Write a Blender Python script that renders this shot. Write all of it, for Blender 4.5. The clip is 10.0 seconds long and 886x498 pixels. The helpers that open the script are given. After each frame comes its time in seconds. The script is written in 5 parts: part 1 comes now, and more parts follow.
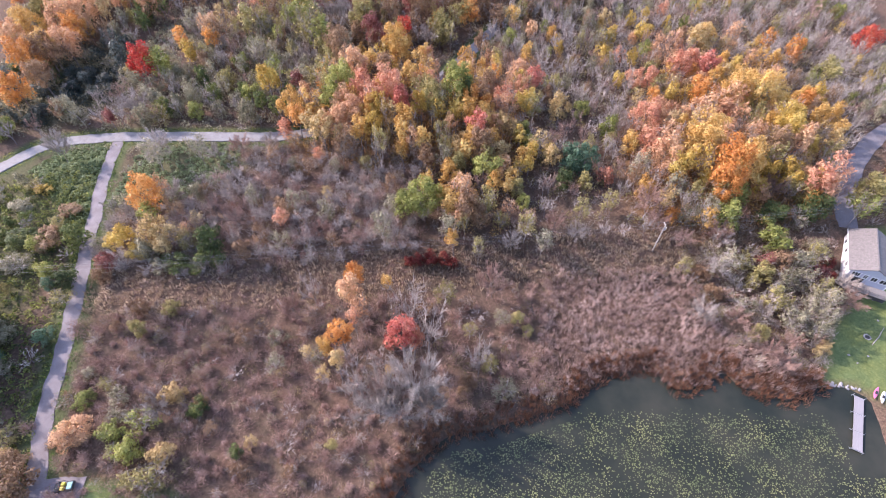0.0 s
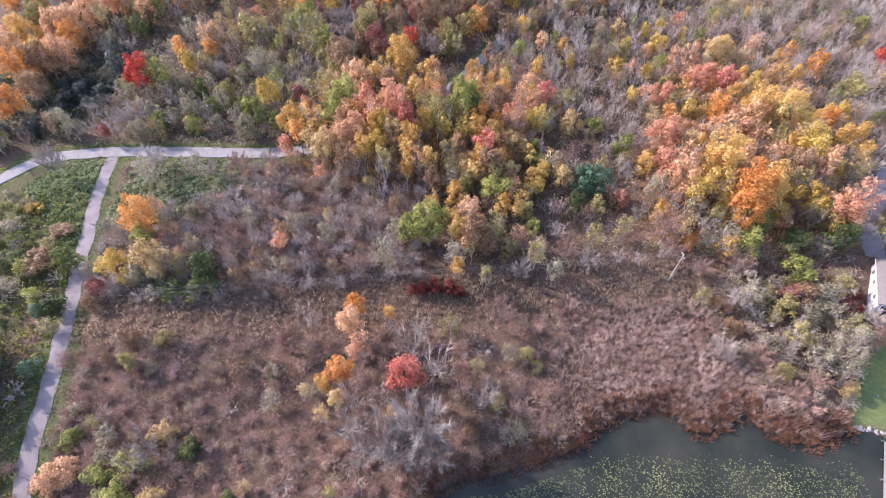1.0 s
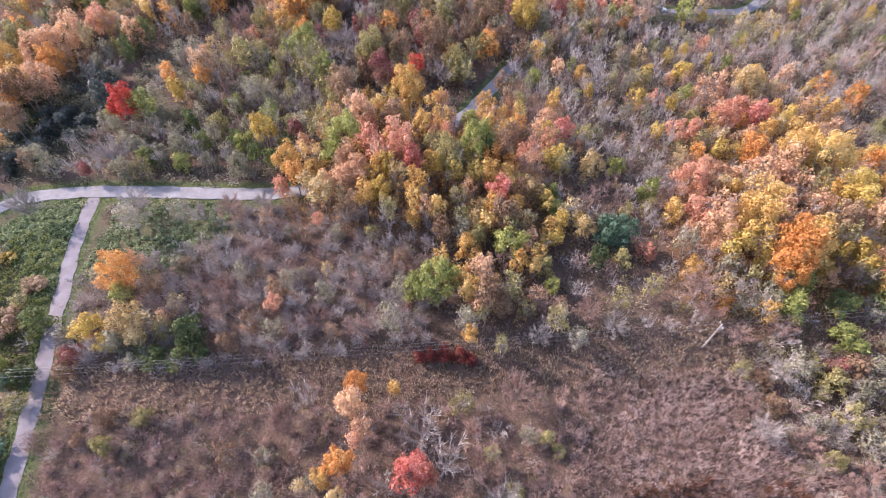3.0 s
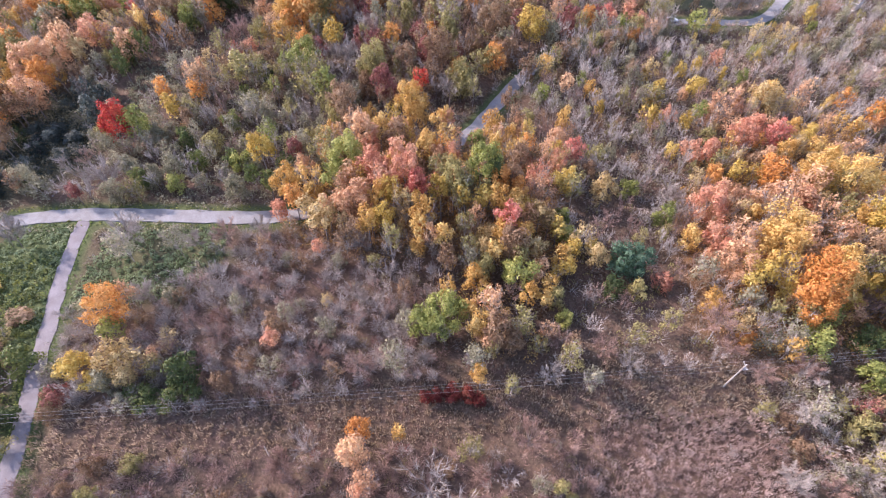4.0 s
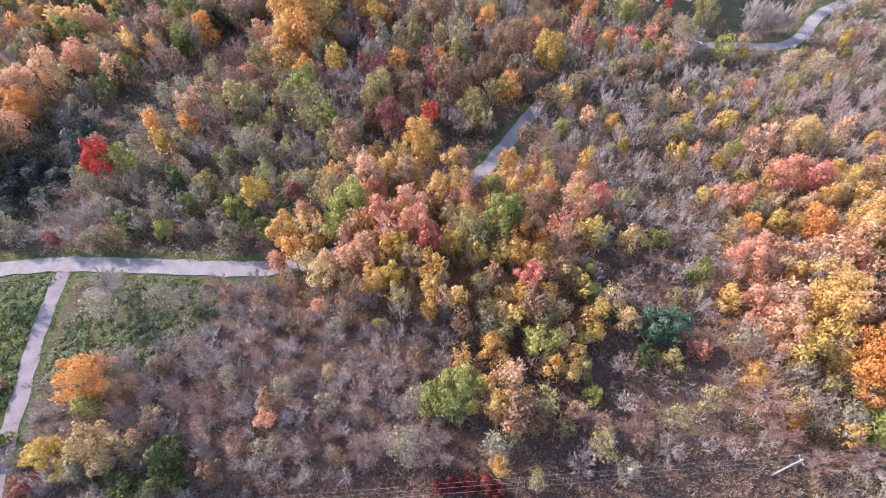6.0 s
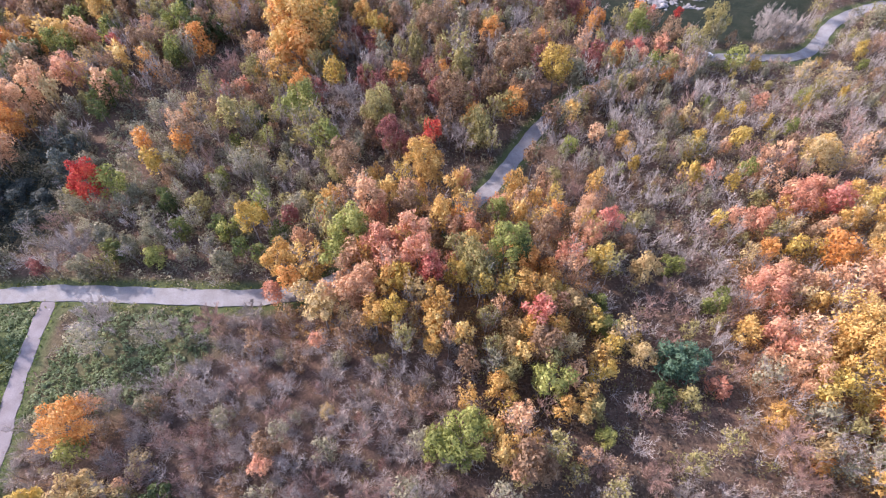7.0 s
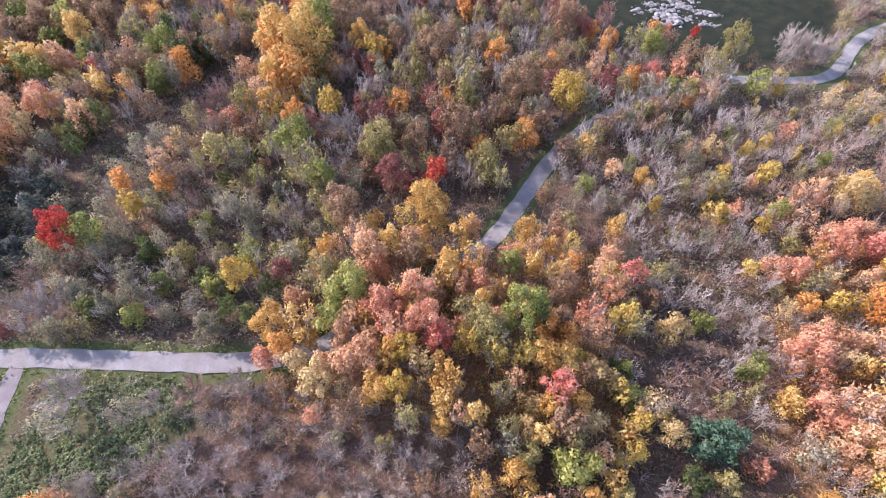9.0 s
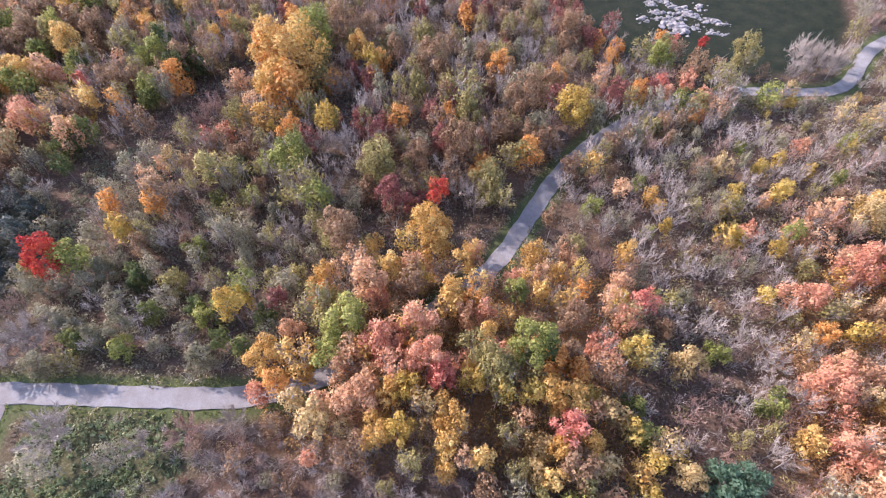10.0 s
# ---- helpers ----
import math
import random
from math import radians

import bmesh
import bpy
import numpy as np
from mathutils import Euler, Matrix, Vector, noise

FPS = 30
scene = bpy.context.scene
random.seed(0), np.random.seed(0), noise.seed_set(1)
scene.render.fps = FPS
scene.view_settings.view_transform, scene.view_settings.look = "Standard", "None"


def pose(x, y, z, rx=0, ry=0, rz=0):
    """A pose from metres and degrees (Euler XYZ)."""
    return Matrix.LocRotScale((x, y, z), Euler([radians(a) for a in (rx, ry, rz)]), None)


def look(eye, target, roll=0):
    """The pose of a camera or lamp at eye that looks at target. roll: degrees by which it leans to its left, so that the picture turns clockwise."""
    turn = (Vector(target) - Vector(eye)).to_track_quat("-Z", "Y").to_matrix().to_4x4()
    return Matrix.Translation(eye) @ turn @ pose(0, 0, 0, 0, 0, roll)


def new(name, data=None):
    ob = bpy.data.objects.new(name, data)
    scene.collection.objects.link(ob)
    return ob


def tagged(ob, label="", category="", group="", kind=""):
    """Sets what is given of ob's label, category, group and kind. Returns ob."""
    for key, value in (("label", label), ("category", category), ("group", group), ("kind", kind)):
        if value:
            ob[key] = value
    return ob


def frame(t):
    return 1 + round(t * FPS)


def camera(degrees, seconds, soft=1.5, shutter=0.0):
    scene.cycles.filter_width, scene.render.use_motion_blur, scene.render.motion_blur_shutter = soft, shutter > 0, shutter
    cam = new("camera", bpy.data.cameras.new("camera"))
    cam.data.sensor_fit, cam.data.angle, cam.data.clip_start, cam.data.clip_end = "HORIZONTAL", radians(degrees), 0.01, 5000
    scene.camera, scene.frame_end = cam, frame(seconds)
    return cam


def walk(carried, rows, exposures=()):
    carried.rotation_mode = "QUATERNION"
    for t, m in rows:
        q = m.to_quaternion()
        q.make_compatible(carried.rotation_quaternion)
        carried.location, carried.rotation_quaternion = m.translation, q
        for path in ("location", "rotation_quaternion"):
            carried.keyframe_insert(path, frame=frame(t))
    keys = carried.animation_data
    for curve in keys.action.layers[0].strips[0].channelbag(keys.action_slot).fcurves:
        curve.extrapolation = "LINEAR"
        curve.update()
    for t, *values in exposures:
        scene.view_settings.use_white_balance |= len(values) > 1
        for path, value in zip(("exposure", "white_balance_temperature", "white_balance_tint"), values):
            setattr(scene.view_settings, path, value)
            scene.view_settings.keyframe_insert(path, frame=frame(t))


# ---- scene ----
# the drone's path: seconds, place in metres, yaw, pitch, roll
cam = camera(84.0, 10.0, soft=1.0)
ROWS = [
    (0, -0.00, -0.00, 92.23, 0.40, -50.51, -0.31),
    (0.5, -0.24, 4.07, 92.25, 0.70, -50.62, -0.29),
    (1, -0.52, 8.10, 92.31, 1.06, -50.71, -0.29),
    (1.5, -0.86, 12.18, 92.39, 1.39, -50.80, -0.32),
    (2, -1.40, 16.22, 92.48, 1.44, -50.85, -0.23),
    (2.5, -2.04, 20.30, 92.55, 1.27, -50.91, -0.17),
    (4, -4.24, 32.60, 92.57, 1.15, -51.12, 0.02),
    (4.5, -4.95, 36.58, 92.51, 1.28, -51.16, 0.02),
    (5, -5.69, 40.43, 92.51, 1.30, -51.18, 0.12),
    (5.5, -6.46, 44.23, 92.50, 1.28, -51.19, 0.19),
    (7, -8.14, 55.57, 92.36, 1.19, -51.30, 0.17),
    (7.5, -8.59, 59.26, 92.32, 1.16, -51.36, 0.09),
    (8, -9.09, 62.94, 92.28, 1.07, -51.43, 0.10),
    (8.5, -9.67, 66.58, 92.33, 0.91, -51.54, 0.12),
    (9, -10.19, 70.15, 92.37, 0.77, -51.64, 0.19),
    (9.5, -10.67, 73.61, 92.42, 0.63, -51.74, 0.26),
    (10, -11.10, 77.00, 92.43, 0.48, -51.82, 0.28),
]
walk(cam, [(t, pose(x, y, z, 0, 0, yaw) @ pose(0, 0, 0, 90 + pitch, 0, 0) @ pose(0, 0, 0, 0, 0, roll)) for t, x, y, z, yaw, pitch, roll in ROWS],
     exposures=[(0, 1.12, 6550, 28), (5, 1.08, 6550, 28), (10, 1.06, 6550, 28)])

# ---- light ----
SUN_EL, SUN_AZ = 34.0, -67.0          # degrees above the horizon, from +y towards +x
world = bpy.data.worlds.new("sky")
scene.world = world
world.use_nodes = True
wn = world.node_tree.nodes
sky = wn.new("ShaderNodeTexSky")
sky.sky_type, sky.sun_disc = "NISHITA", False
sky.sun_elevation, sky.sun_rotation = radians(SUN_EL), radians(SUN_AZ)
sky.air_density, sky.dust_density, sky.ozone_density = 1.0, 1.2, 1.0
world.node_tree.links.new(sky.outputs[0], wn["Background"].inputs[0])
wn["Background"].inputs[1].default_value = 0.25
sun = new("sun", bpy.data.lights.new("sun", "SUN"))
sun.data.energy, sun.data.angle, sun.data.color = 4.3, radians(0.6), (1.0, 0.93, 0.84)
sx, sy, sz = (math.sin(radians(SUN_AZ)) * math.cos(radians(SUN_EL)), math.cos(radians(SUN_AZ)) * math.cos(radians(SUN_EL)), math.sin(radians(SUN_EL)))
sun.matrix_world = look((sx * 300, sy * 300, sz * 300), (0, 0, 0))


# ---- the lie of the land ----
LAND_Y = [-400, 20, 45, 60, 75, 110, 150, 200, 260, 400, 900]
LAND_Z = [1, 1, 1.2, 2.5, 5.5, 7.5, 8.4, 11, 15, 22, 30]
SHORE = [(-8.5, 20.6), (-5.8, 25.4), (0.2, 30.9), (8.7, 32.4), (17.4, 35.1), (23.0, 36.8), (27.5, 40.8), (32, 43.2), (35.3, 43.8), (38, 44.0), (41, 44.6), (43.5, 42.3), (45.5, 40), (48, 40.3),
         (50, 41.2), (52.5, 41.6), (54.3, 43.8), (55.8, 44), (57.6, 41.5), (61, 39.8), (62.3, 38.6), (63.7, 39.4), (65.3, 37.7), (69, 38.6), (72, 40.5), (75.3, 40.5), (79.3, 40.0), (81.5, 38.0), (80.6, 32.6),
         (78.6, 26.5), (85, 0), (90, -80), (-50, -80), (-24, 0)]
ROAD = [(-150, 78), (-128, 88), (-116.2, 97.4), (-111, 104.6), (-105.2, 108.4), (-91.9, 110.2), (-76, 109.8), (-57.2, 109.3), (-46, 109.8),
        (-38, 111.6), (-30.4, 115.2), (-22, 121), (-13, 128), (-5, 134.5), (0.6, 140.5), (4.8, 147.5), (9.3, 155), (14.1, 163), (18.1, 168.5),
        (27, 178), (42, 189), (56, 195.5), (68, 198.1), (80, 198.4), (96, 198.6), (104, 203), (110, 210), (115.5, 217), (124, 224), (142, 232)]
LANE = [(-89.6, 109), (-88.9, 101.5), (-87.2, 91.3), (-83.6, 78.6), (-79.6, 62.6), (-77, 50.3), (-75.2, 41.9), (-73.2, 33.1), (-70.9, 27.1),
        (-68, 19.9), (-62, 8), (-54, -10), (-45, -40)]
DRIVE = [(95, 77.5), (95.6, 80), (97.1, 85.5), (102.1, 93.1), (112.7, 105.6), (124, 114), (150, 125)]


def ramp(a, b, v):
    s = np.clip((np.asarray(v, float) - a) / (b - a), 0, 1)
    return s * s * (3 - 2 * s)


def way_off(line, x, y):
    """Distance from a broken line in plan."""
    x, y = np.asarray(x, float), np.asarray(y, float)
    best = np.full(x.shape, 1e9)
    for (ax, ay), (bx, by) in zip(line[:-1], line[1:]):
        dx, dy = bx - ax, by - ay
        s = np.clip(((x - ax) * dx + (y - ay) * dy) / (dx * dx + dy * dy), 0, 1)
        best = np.minimum(best, np.hypot(x - ax - s * dx, y - ay - s * dy))
    return best


def inside(poly, x, y):
    x, y = np.asarray(x, float), np.asarray(y, float)
    res = np.zeros(x.shape, bool)
    for (ax, ay), (bx, by) in zip(poly, poly[1:] + poly[:1]):
        cut = (ay > y) != (by > y)
        res ^= cut & (x < (bx - ax) * (y - ay) / ((by - ay) or 1e-9) + ax)
    return res


def off_shore(x, y):
    """Metres from the pond's edge, negative on the water."""
    d = way_off(SHORE + SHORE[:1], x, y)
    return np.where(inside(SHORE, x, y), -d, d)


def dry_z(x, y):
    x, y = np.asarray(x, float), np.asarray(y, float)
    z = np.interp(y, LAND_Y, LAND_Z) + 2.5 * ramp(-30, -65, x) * ramp(-30, 10, y) * (1 - ramp(55, 85, y))
    return z + 0.35 * np.sin(x * 0.09 + 1) * np.sin(y * 0.07) * ramp(60, 110, y) - 0.5 * ramp(60, 90, x) * ramp(75, 60, y)


def land_z(x, y):
    """Height of the ground."""
    z = dry_z(x, y)
    near = off_shore(x, y)
    s = ramp(-3, 3, near)
    z = z * s - 1.2 * (1 - s)
    rough = np.minimum(np.minimum(way_off(ROAD, x, y), way_off(LANE, x, y)), way_off(DRIVE, x, y))
    x, y = np.asarray(x, float), np.asarray(y, float)
    bumps = 0.16 * np.sin(x * 0.83 + 2 * np.sin(y * 0.31)) * np.sin(y * 0.71 + 1.3 * np.sin(x * 0.27))
    return z + bumps * ramp(2.5, 6, rough) * s


# ---- materials ----
def mat(name):
    m = bpy.data.materials.new(name)
    m.use_nodes = True
    t = m.node_tree
    return m, t, t.nodes["Principled BSDF"]


def node(t, kind, **sets):
    n = t.nodes.new("ShaderNode" + kind)
    for key, value in sets.items():
        n.inputs[key].default_value = value
    return n


def noise_node(t, scale, detail=3.0, rough=0.6, space="Object"):
    c = node(t, "TexCoord")
    n = node(t, "TexNoise", Scale=scale, Detail=detail, Roughness=rough)
    t.links.new(c.outputs[space], n.inputs["Vector"])
    return n.outputs["Fac"]


def colours(t, fac, stops):
    r = t.nodes.new("ShaderNodeValToRGB")
    r.color_ramp.elements[0].position, r.color_ramp.elements[0].color = stops[0][0], (*stops[0][1], 1)
    r.color_ramp.elements[1].position, r.color_ramp.elements[1].color = stops[-1][0], (*stops[-1][1], 1)
    for p, c in stops[1:-1]:
        r.color_ramp.elements.new(p).color = (*c, 1)
    t.links.new(fac, r.inputs[0])
    return r.outputs[0]


def blend(t, fac, a, b, kind="MIX"):
    m = t.nodes.new("ShaderNodeMix")
    m.data_type, m.blend_type = "RGBA", kind
    for slot, v in ((0, fac), (6, a), (7, b)):
        if isinstance(v, (int, float)):
            m.inputs[slot].default_value = v
        elif isinstance(v, tuple):
            m.inputs[slot].default_value = (*v, 1)
        else:
            t.links.new(v, m.inputs[slot])
    return m.outputs[2]


def bump(t, bsdf, fac, strength, distance=0.05):
    b = node(t, "Bump", Strength=strength, Distance=distance)
    t.links.new(fac, b.inputs["Height"])
    t.links.new(b.outputs[0], bsdf.inputs["Normal"])


def plain(name, colour, rough=0.7, scale=3.0, vary=0.25, metal=0.0, relief=0.2):
    """A painted, wooden or mineral surface with fine and coarse variation."""
    m, t, b = mat(name)
    fine, coarse = noise_node(t, scale * 6, 4), noise_node(t, scale, 2)
    lo, hi = tuple(c * (1 - vary) for c in colour), tuple(min(1, c * (1 + vary)) for c in colour)
    one = colours(t, fine, [(0.3, lo), (0.7, hi)])
    two = colours(t, coarse, [(0.3, (1 - vary,) * 3), (0.7, (1, 1, 1))])
    t.links.new(blend(t, 1.0, one, two, "MULTIPLY"), b.inputs["Base Color"])
    b.inputs["Roughness"].default_value, b.inputs["Metallic"].default_value = rough, metal
    bump(t, b, fine, relief, 0.02)
    return m


def leafy(name, stops, patch=0.35, gloss=0.6, thin=0.42):
    """Leaves: each clump takes a colour of its own, whole trees and patches of a crown lean to one side of the range."""
    m, t, b = mat(name)
    g, o = node(t, "NewGeometry"), node(t, "ObjectInfo")
    wn_ = node(t, "TexNoise", Scale=patch, Detail=2.0)
    t.links.new(g.outputs["Position"], wn_.inputs["Vector"])
    wide = wn_.outputs["Fac"]
    add = node(t, "Math")
    add.operation = "MULTIPLY_ADD"
    t.links.new(g.outputs["Random Per Island"], add.inputs[0])
    add.inputs[1].default_value = 0.40
    shift = node(t, "Math")
    shift.operation = "MULTIPLY_ADD"
    t.links.new(o.outputs["Random"], shift.inputs[0])
    shift.inputs[1].default_value = 0.42
    lean = node(t, "Math")
    lean.operation = "MULTIPLY_ADD"
    t.links.new(wide, lean.inputs[0])
    lean.inputs[1].default_value, lean.inputs[2].default_value = 1.6, -0.72
    t.links.new(lean.outputs[0], shift.inputs[2])
    t.links.new(shift.outputs[0], add.inputs[2])
    grain = node(t, "TexNoise", Scale=3.5, Detail=3.0, Roughness=0.7)
    t.links.new(g.outputs["Position"], grain.inputs["Vector"])
    c = blend(t, 1.0, colours(t, add.outputs[0], stops), colours(t, grain.outputs["Fac"], [(0.32, (0.60, 0.57, 0.56)), (0.66, (1.12, 1.11, 1.10))]), "MULTIPLY")
    t.links.new(c, b.inputs["Base Color"])
    b.inputs["Roughness"].default_value = gloss
    b.inputs["Specular IOR Level"].default_value = 0.25
    tr = node(t, "BsdfTranslucent")
    t.links.new(c, tr.inputs["Color"])
    mix = node(t, "MixShader", Fac=thin)
    out = t.nodes["Material Output"]
    t.links.new(b.outputs[0], mix.inputs[1])
    t.links.new(tr.outputs[0], mix.inputs[2])
    t.links.new(mix.outputs[0], out.inputs["Surface"])
    return m


def three(dark, mid, light):
    return [(0.08, dark), (0.48, mid), (0.92, light)]


LEAF = {
    "O": leafy("leaves_orange", three((0.44, 0.175, 0.05), (0.67, 0.32, 0.095), (0.75, 0.465, 0.175))),
    "G": leafy("leaves_gold", three((0.42, 0.235, 0.068), (0.635, 0.405, 0.13), (0.72, 0.56, 0.235))),
    "Y": leafy("leaves_yellow", three((0.35, 0.235, 0.06), (0.57, 0.405, 0.1), (0.69, 0.56, 0.19))),
    "S": leafy("leaves_salmon", three((0.44, 0.245, 0.145), (0.66, 0.405, 0.24), (0.75, 0.535, 0.32))),
    "P": leafy("leaves_coral", three((0.44, 0.185, 0.12), (0.635, 0.315, 0.205), (0.71, 0.46, 0.29))),
    "R": leafy("leaves_red", three((0.30, 0.03, 0.03), (0.50, 0.06, 0.05), (0.58, 0.16, 0.08))),
    "Q": leafy("leaves_coral_red", three((0.4, 0.1, 0.08), (0.6, 0.2, 0.155), (0.68, 0.34, 0.25))),
    "M": leafy("leaves_maroon", three((0.145, 0.05, 0.05), (0.26, 0.1, 0.09), (0.37, 0.165, 0.13))),
    "D": leafy("leaves_crimson", three((0.12, 0.02, 0.02), (0.21, 0.045, 0.038), (0.32, 0.11, 0.07))),
    "B": leafy("leaves_russet", three((0.155, 0.095, 0.06), (0.295, 0.19, 0.115), (0.42, 0.295, 0.185))),
    "C": leafy("leaves_cream", three((0.36, 0.25, 0.115), (0.55, 0.42, 0.2), (0.68, 0.55, 0.3))),
    "E": leafy("leaves_olive_yellow", three((0.17, 0.15, 0.065), (0.32, 0.285, 0.115), (0.46, 0.41, 0.18))),
    "L": leafy("leaves_green", three((0.11, 0.13, 0.04), (0.26, 0.295, 0.085), (0.46, 0.46, 0.15))),
    "K": leafy("leaves_dark_green", three((0.045, 0.07, 0.028), (0.10, 0.14, 0.05), (0.22, 0.24, 0.075))),
    "J": leafy("leaves_slate_green", three((0.035, 0.048, 0.042), (0.075, 0.098, 0.088), (0.17, 0.20, 0.185))),
    "N": leafy("leaves_blue_green", three((0.05, 0.10, 0.06), (0.10, 0.19, 0.12), (0.18, 0.27, 0.17))),
    "W": leafy("leaves_sage", three((0.15, 0.148, 0.095), (0.295, 0.28, 0.185), (0.42, 0.395, 0.275))),
    "T": leafy("twigs_grey", three((0.23, 0.2, 0.18), (0.405, 0.36, 0.33), (0.545, 0.495, 0.455)), thin=0.05),
    "H": leafy("twigs_mauve", three((0.195, 0.12, 0.1), (0.35, 0.23, 0.19), (0.49, 0.35, 0.29)), thin=0.05),
}
BARK = plain("bark_grey", (0.22, 0.19, 0.185), 0.9, 1.2, 0.35)
PALE_BARK = plain("bark_pale", (0.36, 0.335, 0.325), 0.9, 1.2, 0.3)


# ---- mesh helpers ----
def mesh_of(name, verts, faces, material):
    me = bpy.data.meshes.new(name)
    me.from_pydata([tuple(v) for v in verts], [], [tuple(f) for f in faces])
    me.materials.append(material)
    return me


def quick(name, verts, tris, material):
    """A mesh of triangles from arrays."""
    me = bpy.data.meshes.new(name)
    verts, tris = np.asarray(verts, np.float32).reshape(-1, 3), np.asarray(tris, np.int32).reshape(-1, 3)
    me.vertices.add(len(verts))
    me.vertices.foreach_set("co", verts.ravel())
    me.loops.add(tris.size)
    me.loops.foreach_set("vertex_index", tris.ravel())
    me.polygons.add(len(tris))
    me.polygons.foreach_set("loop_start", np.arange(0, tris.size, 3, dtype=np.int32))
    me.materials.append(material)
    me.update(calc_edges=True)
    return me


def part(name, bm, material, parent=None, label=""):
    """Links a bmesh as one mesh object, under a thing or a part."""
    me = bpy.data.meshes.new(name)
    bm.to_mesh(me)
    bm.free()
    me.materials.append(material)
    ob = new(name, me)
    ob.parent = parent
    return tagged(ob, label)


def box(size, at=(0, 0, 0), turn=0.0, edge=0.0, bm=None):
    """A box with softened edges, in a new bmesh or added to one."""
    mine = bmesh.new()
    bmesh.ops.create_cube(mine, size=1.0)
    bmesh.ops.scale(mine, vec=size, verts=mine.verts)
    if edge:
        bmesh.ops.bevel(mine, geom=mine.edges[:], offset=edge, segments=2, affect="EDGES", profile=0.5)
    bmesh.ops.transform(mine, matrix=pose(*at, 0, 0, turn), verts=mine.verts)
    if bm is None:
        return mine
    tmp = bpy.data.meshes.new("tmp")
    mine.to_mesh(tmp)
    mine.free()
    bm.from_mesh(tmp)
    bpy.data.meshes.remove(tmp)
    return bm


def rod(a, b, r0, r1, sides=6, bm=None):
    """A tapered rod between two points."""
    bm = bm or bmesh.new()
    a, b = Vector(a), Vector(b)
    q = (b - a).to_track_quat("Z", "Y")
    rings = []
    for c, r in ((a, r0), (b, r1)):
        rings.append([bm.verts.new(c + q @ Vector((r * math.cos(k * math.tau / sides), r * math.sin(k * math.tau / sides), 0))) for k in range(sides)])
    for k in range(sides):
        bm.faces.new((rings[0][k], rings[0][(k + 1) % sides], rings[1][(k + 1) % sides], rings[1][k]))
    bm.faces.new(rings[1])
    bm.faces.new(rings[0][::-1])
    return bm


# ---- ground, water, roads ----
LAWN = [(74, 41.5), (80, 41), (84, 38), (92, 30), (140, 30), (140, 76), (99, 78), (92, 62), (84.5, 56), (79, 50)]
MEADOW = [(30, 222), (48, 211), (62, 206), (80, 204), (98, 209), (108, 218), (118, 232), (126, 262), (60, 280), (20, 262)]
YARD = [(-62, 23), (-45, 21), (-40, 5), (-60, 5)]
VERGE = [(-104, 106), (-92, 107), (-87, 90), (-84, 76), (-88, 74), (-95, 85), (-108, 96)]
HOUSE = [(84, 66), (93, 59), (103, 74), (94, 81)]
GREENS = [(-82, 105.5), (-56, 106), (-52, 98), (-60, 90), (-70, 86), (-83, 84)]
BANK = [(-93, 181), (-84, 177), (-70, 182), (-60, 205), (-66, 212), (-80, 196)]
HOLLOW = [(-142, 120), (-112, 113), (-104, 120), (-96, 128), (-97, 141), (-105, 155), (-126, 157), (-142, 148)]
SLOPE = [(-99, 168), (-92, 174), (-79, 173), (-74, 165), (-86, 160), (-90, 147), (-95, 143), (-99, 156)]


def patch(poly, x, y, soft=2.0):
    d = way_off(poly + poly[:1], x, y)
    return ramp(-soft, soft, np.where(inside(poly, x, y), d, -d))


def axis(lo, near_lo, near_hi, hi, step, far):
    a = np.arange(near_lo, near_hi + 0.1, step)
    left = near_lo - np.cumsum(np.linspace(step, far, 40))
    right = near_hi + np.cumsum(np.linspace(step, far, 40))
    return np.concatenate([left[left > lo][::-1], a, right[right < hi]])


gx, gy = axis(-1500, -150, 152, 1500, 1.6, 90), axis(-1200, 4, 262, 2500, 1.6, 110)
X, Y = np.meshgrid(gx, gy)
Z = land_z(X, Y)
nx, ny = len(gx), len(gy)
idx = np.arange(nx * ny).reshape(ny, nx)
a, b, c, d = idx[:-1, :-1].ravel(), idx[:-1, 1:].ravel(), idx[1:, 1:].ravel(), idx[1:, :-1].ravel()
m, t, bs = mat("forest_floor")
at_grass = node(t, "Attribute")
at_grass.attribute_name = "grass"
at_lawn = node(t, "Attribute")
at_lawn.attribute_name = "lawn"
f1, f2, f3 = noise_node(t, 2.2, 6, 0.7), noise_node(t, 0.22, 4, 0.6), noise_node(t, 9.0, 3, 0.7)
litter = colours(t, f1, [(0.25, (0.042, 0.030, 0.024)), (0.5, (0.115, 0.080, 0.063)), (0.75, (0.22, 0.158, 0.125))])
tint = colours(t, f2, [(0.3, (0.75, 0.80, 0.72)), (0.7, (1.05, 0.95, 0.92))])
litter = blend(t, 1.0, litter, tint, "MULTIPLY")
at_fall = node(t, "Attribute")
at_fall.attribute_name = "fallen"
fallen = colours(t, f1, [(0.25, (0.10, 0.055, 0.03)), (0.5, (0.27, 0.15, 0.075)), (0.75, (0.44, 0.28, 0.13))])
litter = blend(t, at_fall.outputs["Fac"], litter, fallen)
weed = colours(t, f1, [(0.25, (0.035, 0.045, 0.02)), (0.55, (0.08, 0.10, 0.042)), (0.8, (0.15, 0.16, 0.075))])
turf = colours(t, f1, [(0.25, (0.06, 0.09, 0.034)), (0.55, (0.11, 0.145, 0.058)), (0.8, (0.18, 0.205, 0.095))])
worn = colours(t, f2, [(0.45, (1, 1, 1)), (0.7, (1.25, 1.1, 0.9))])
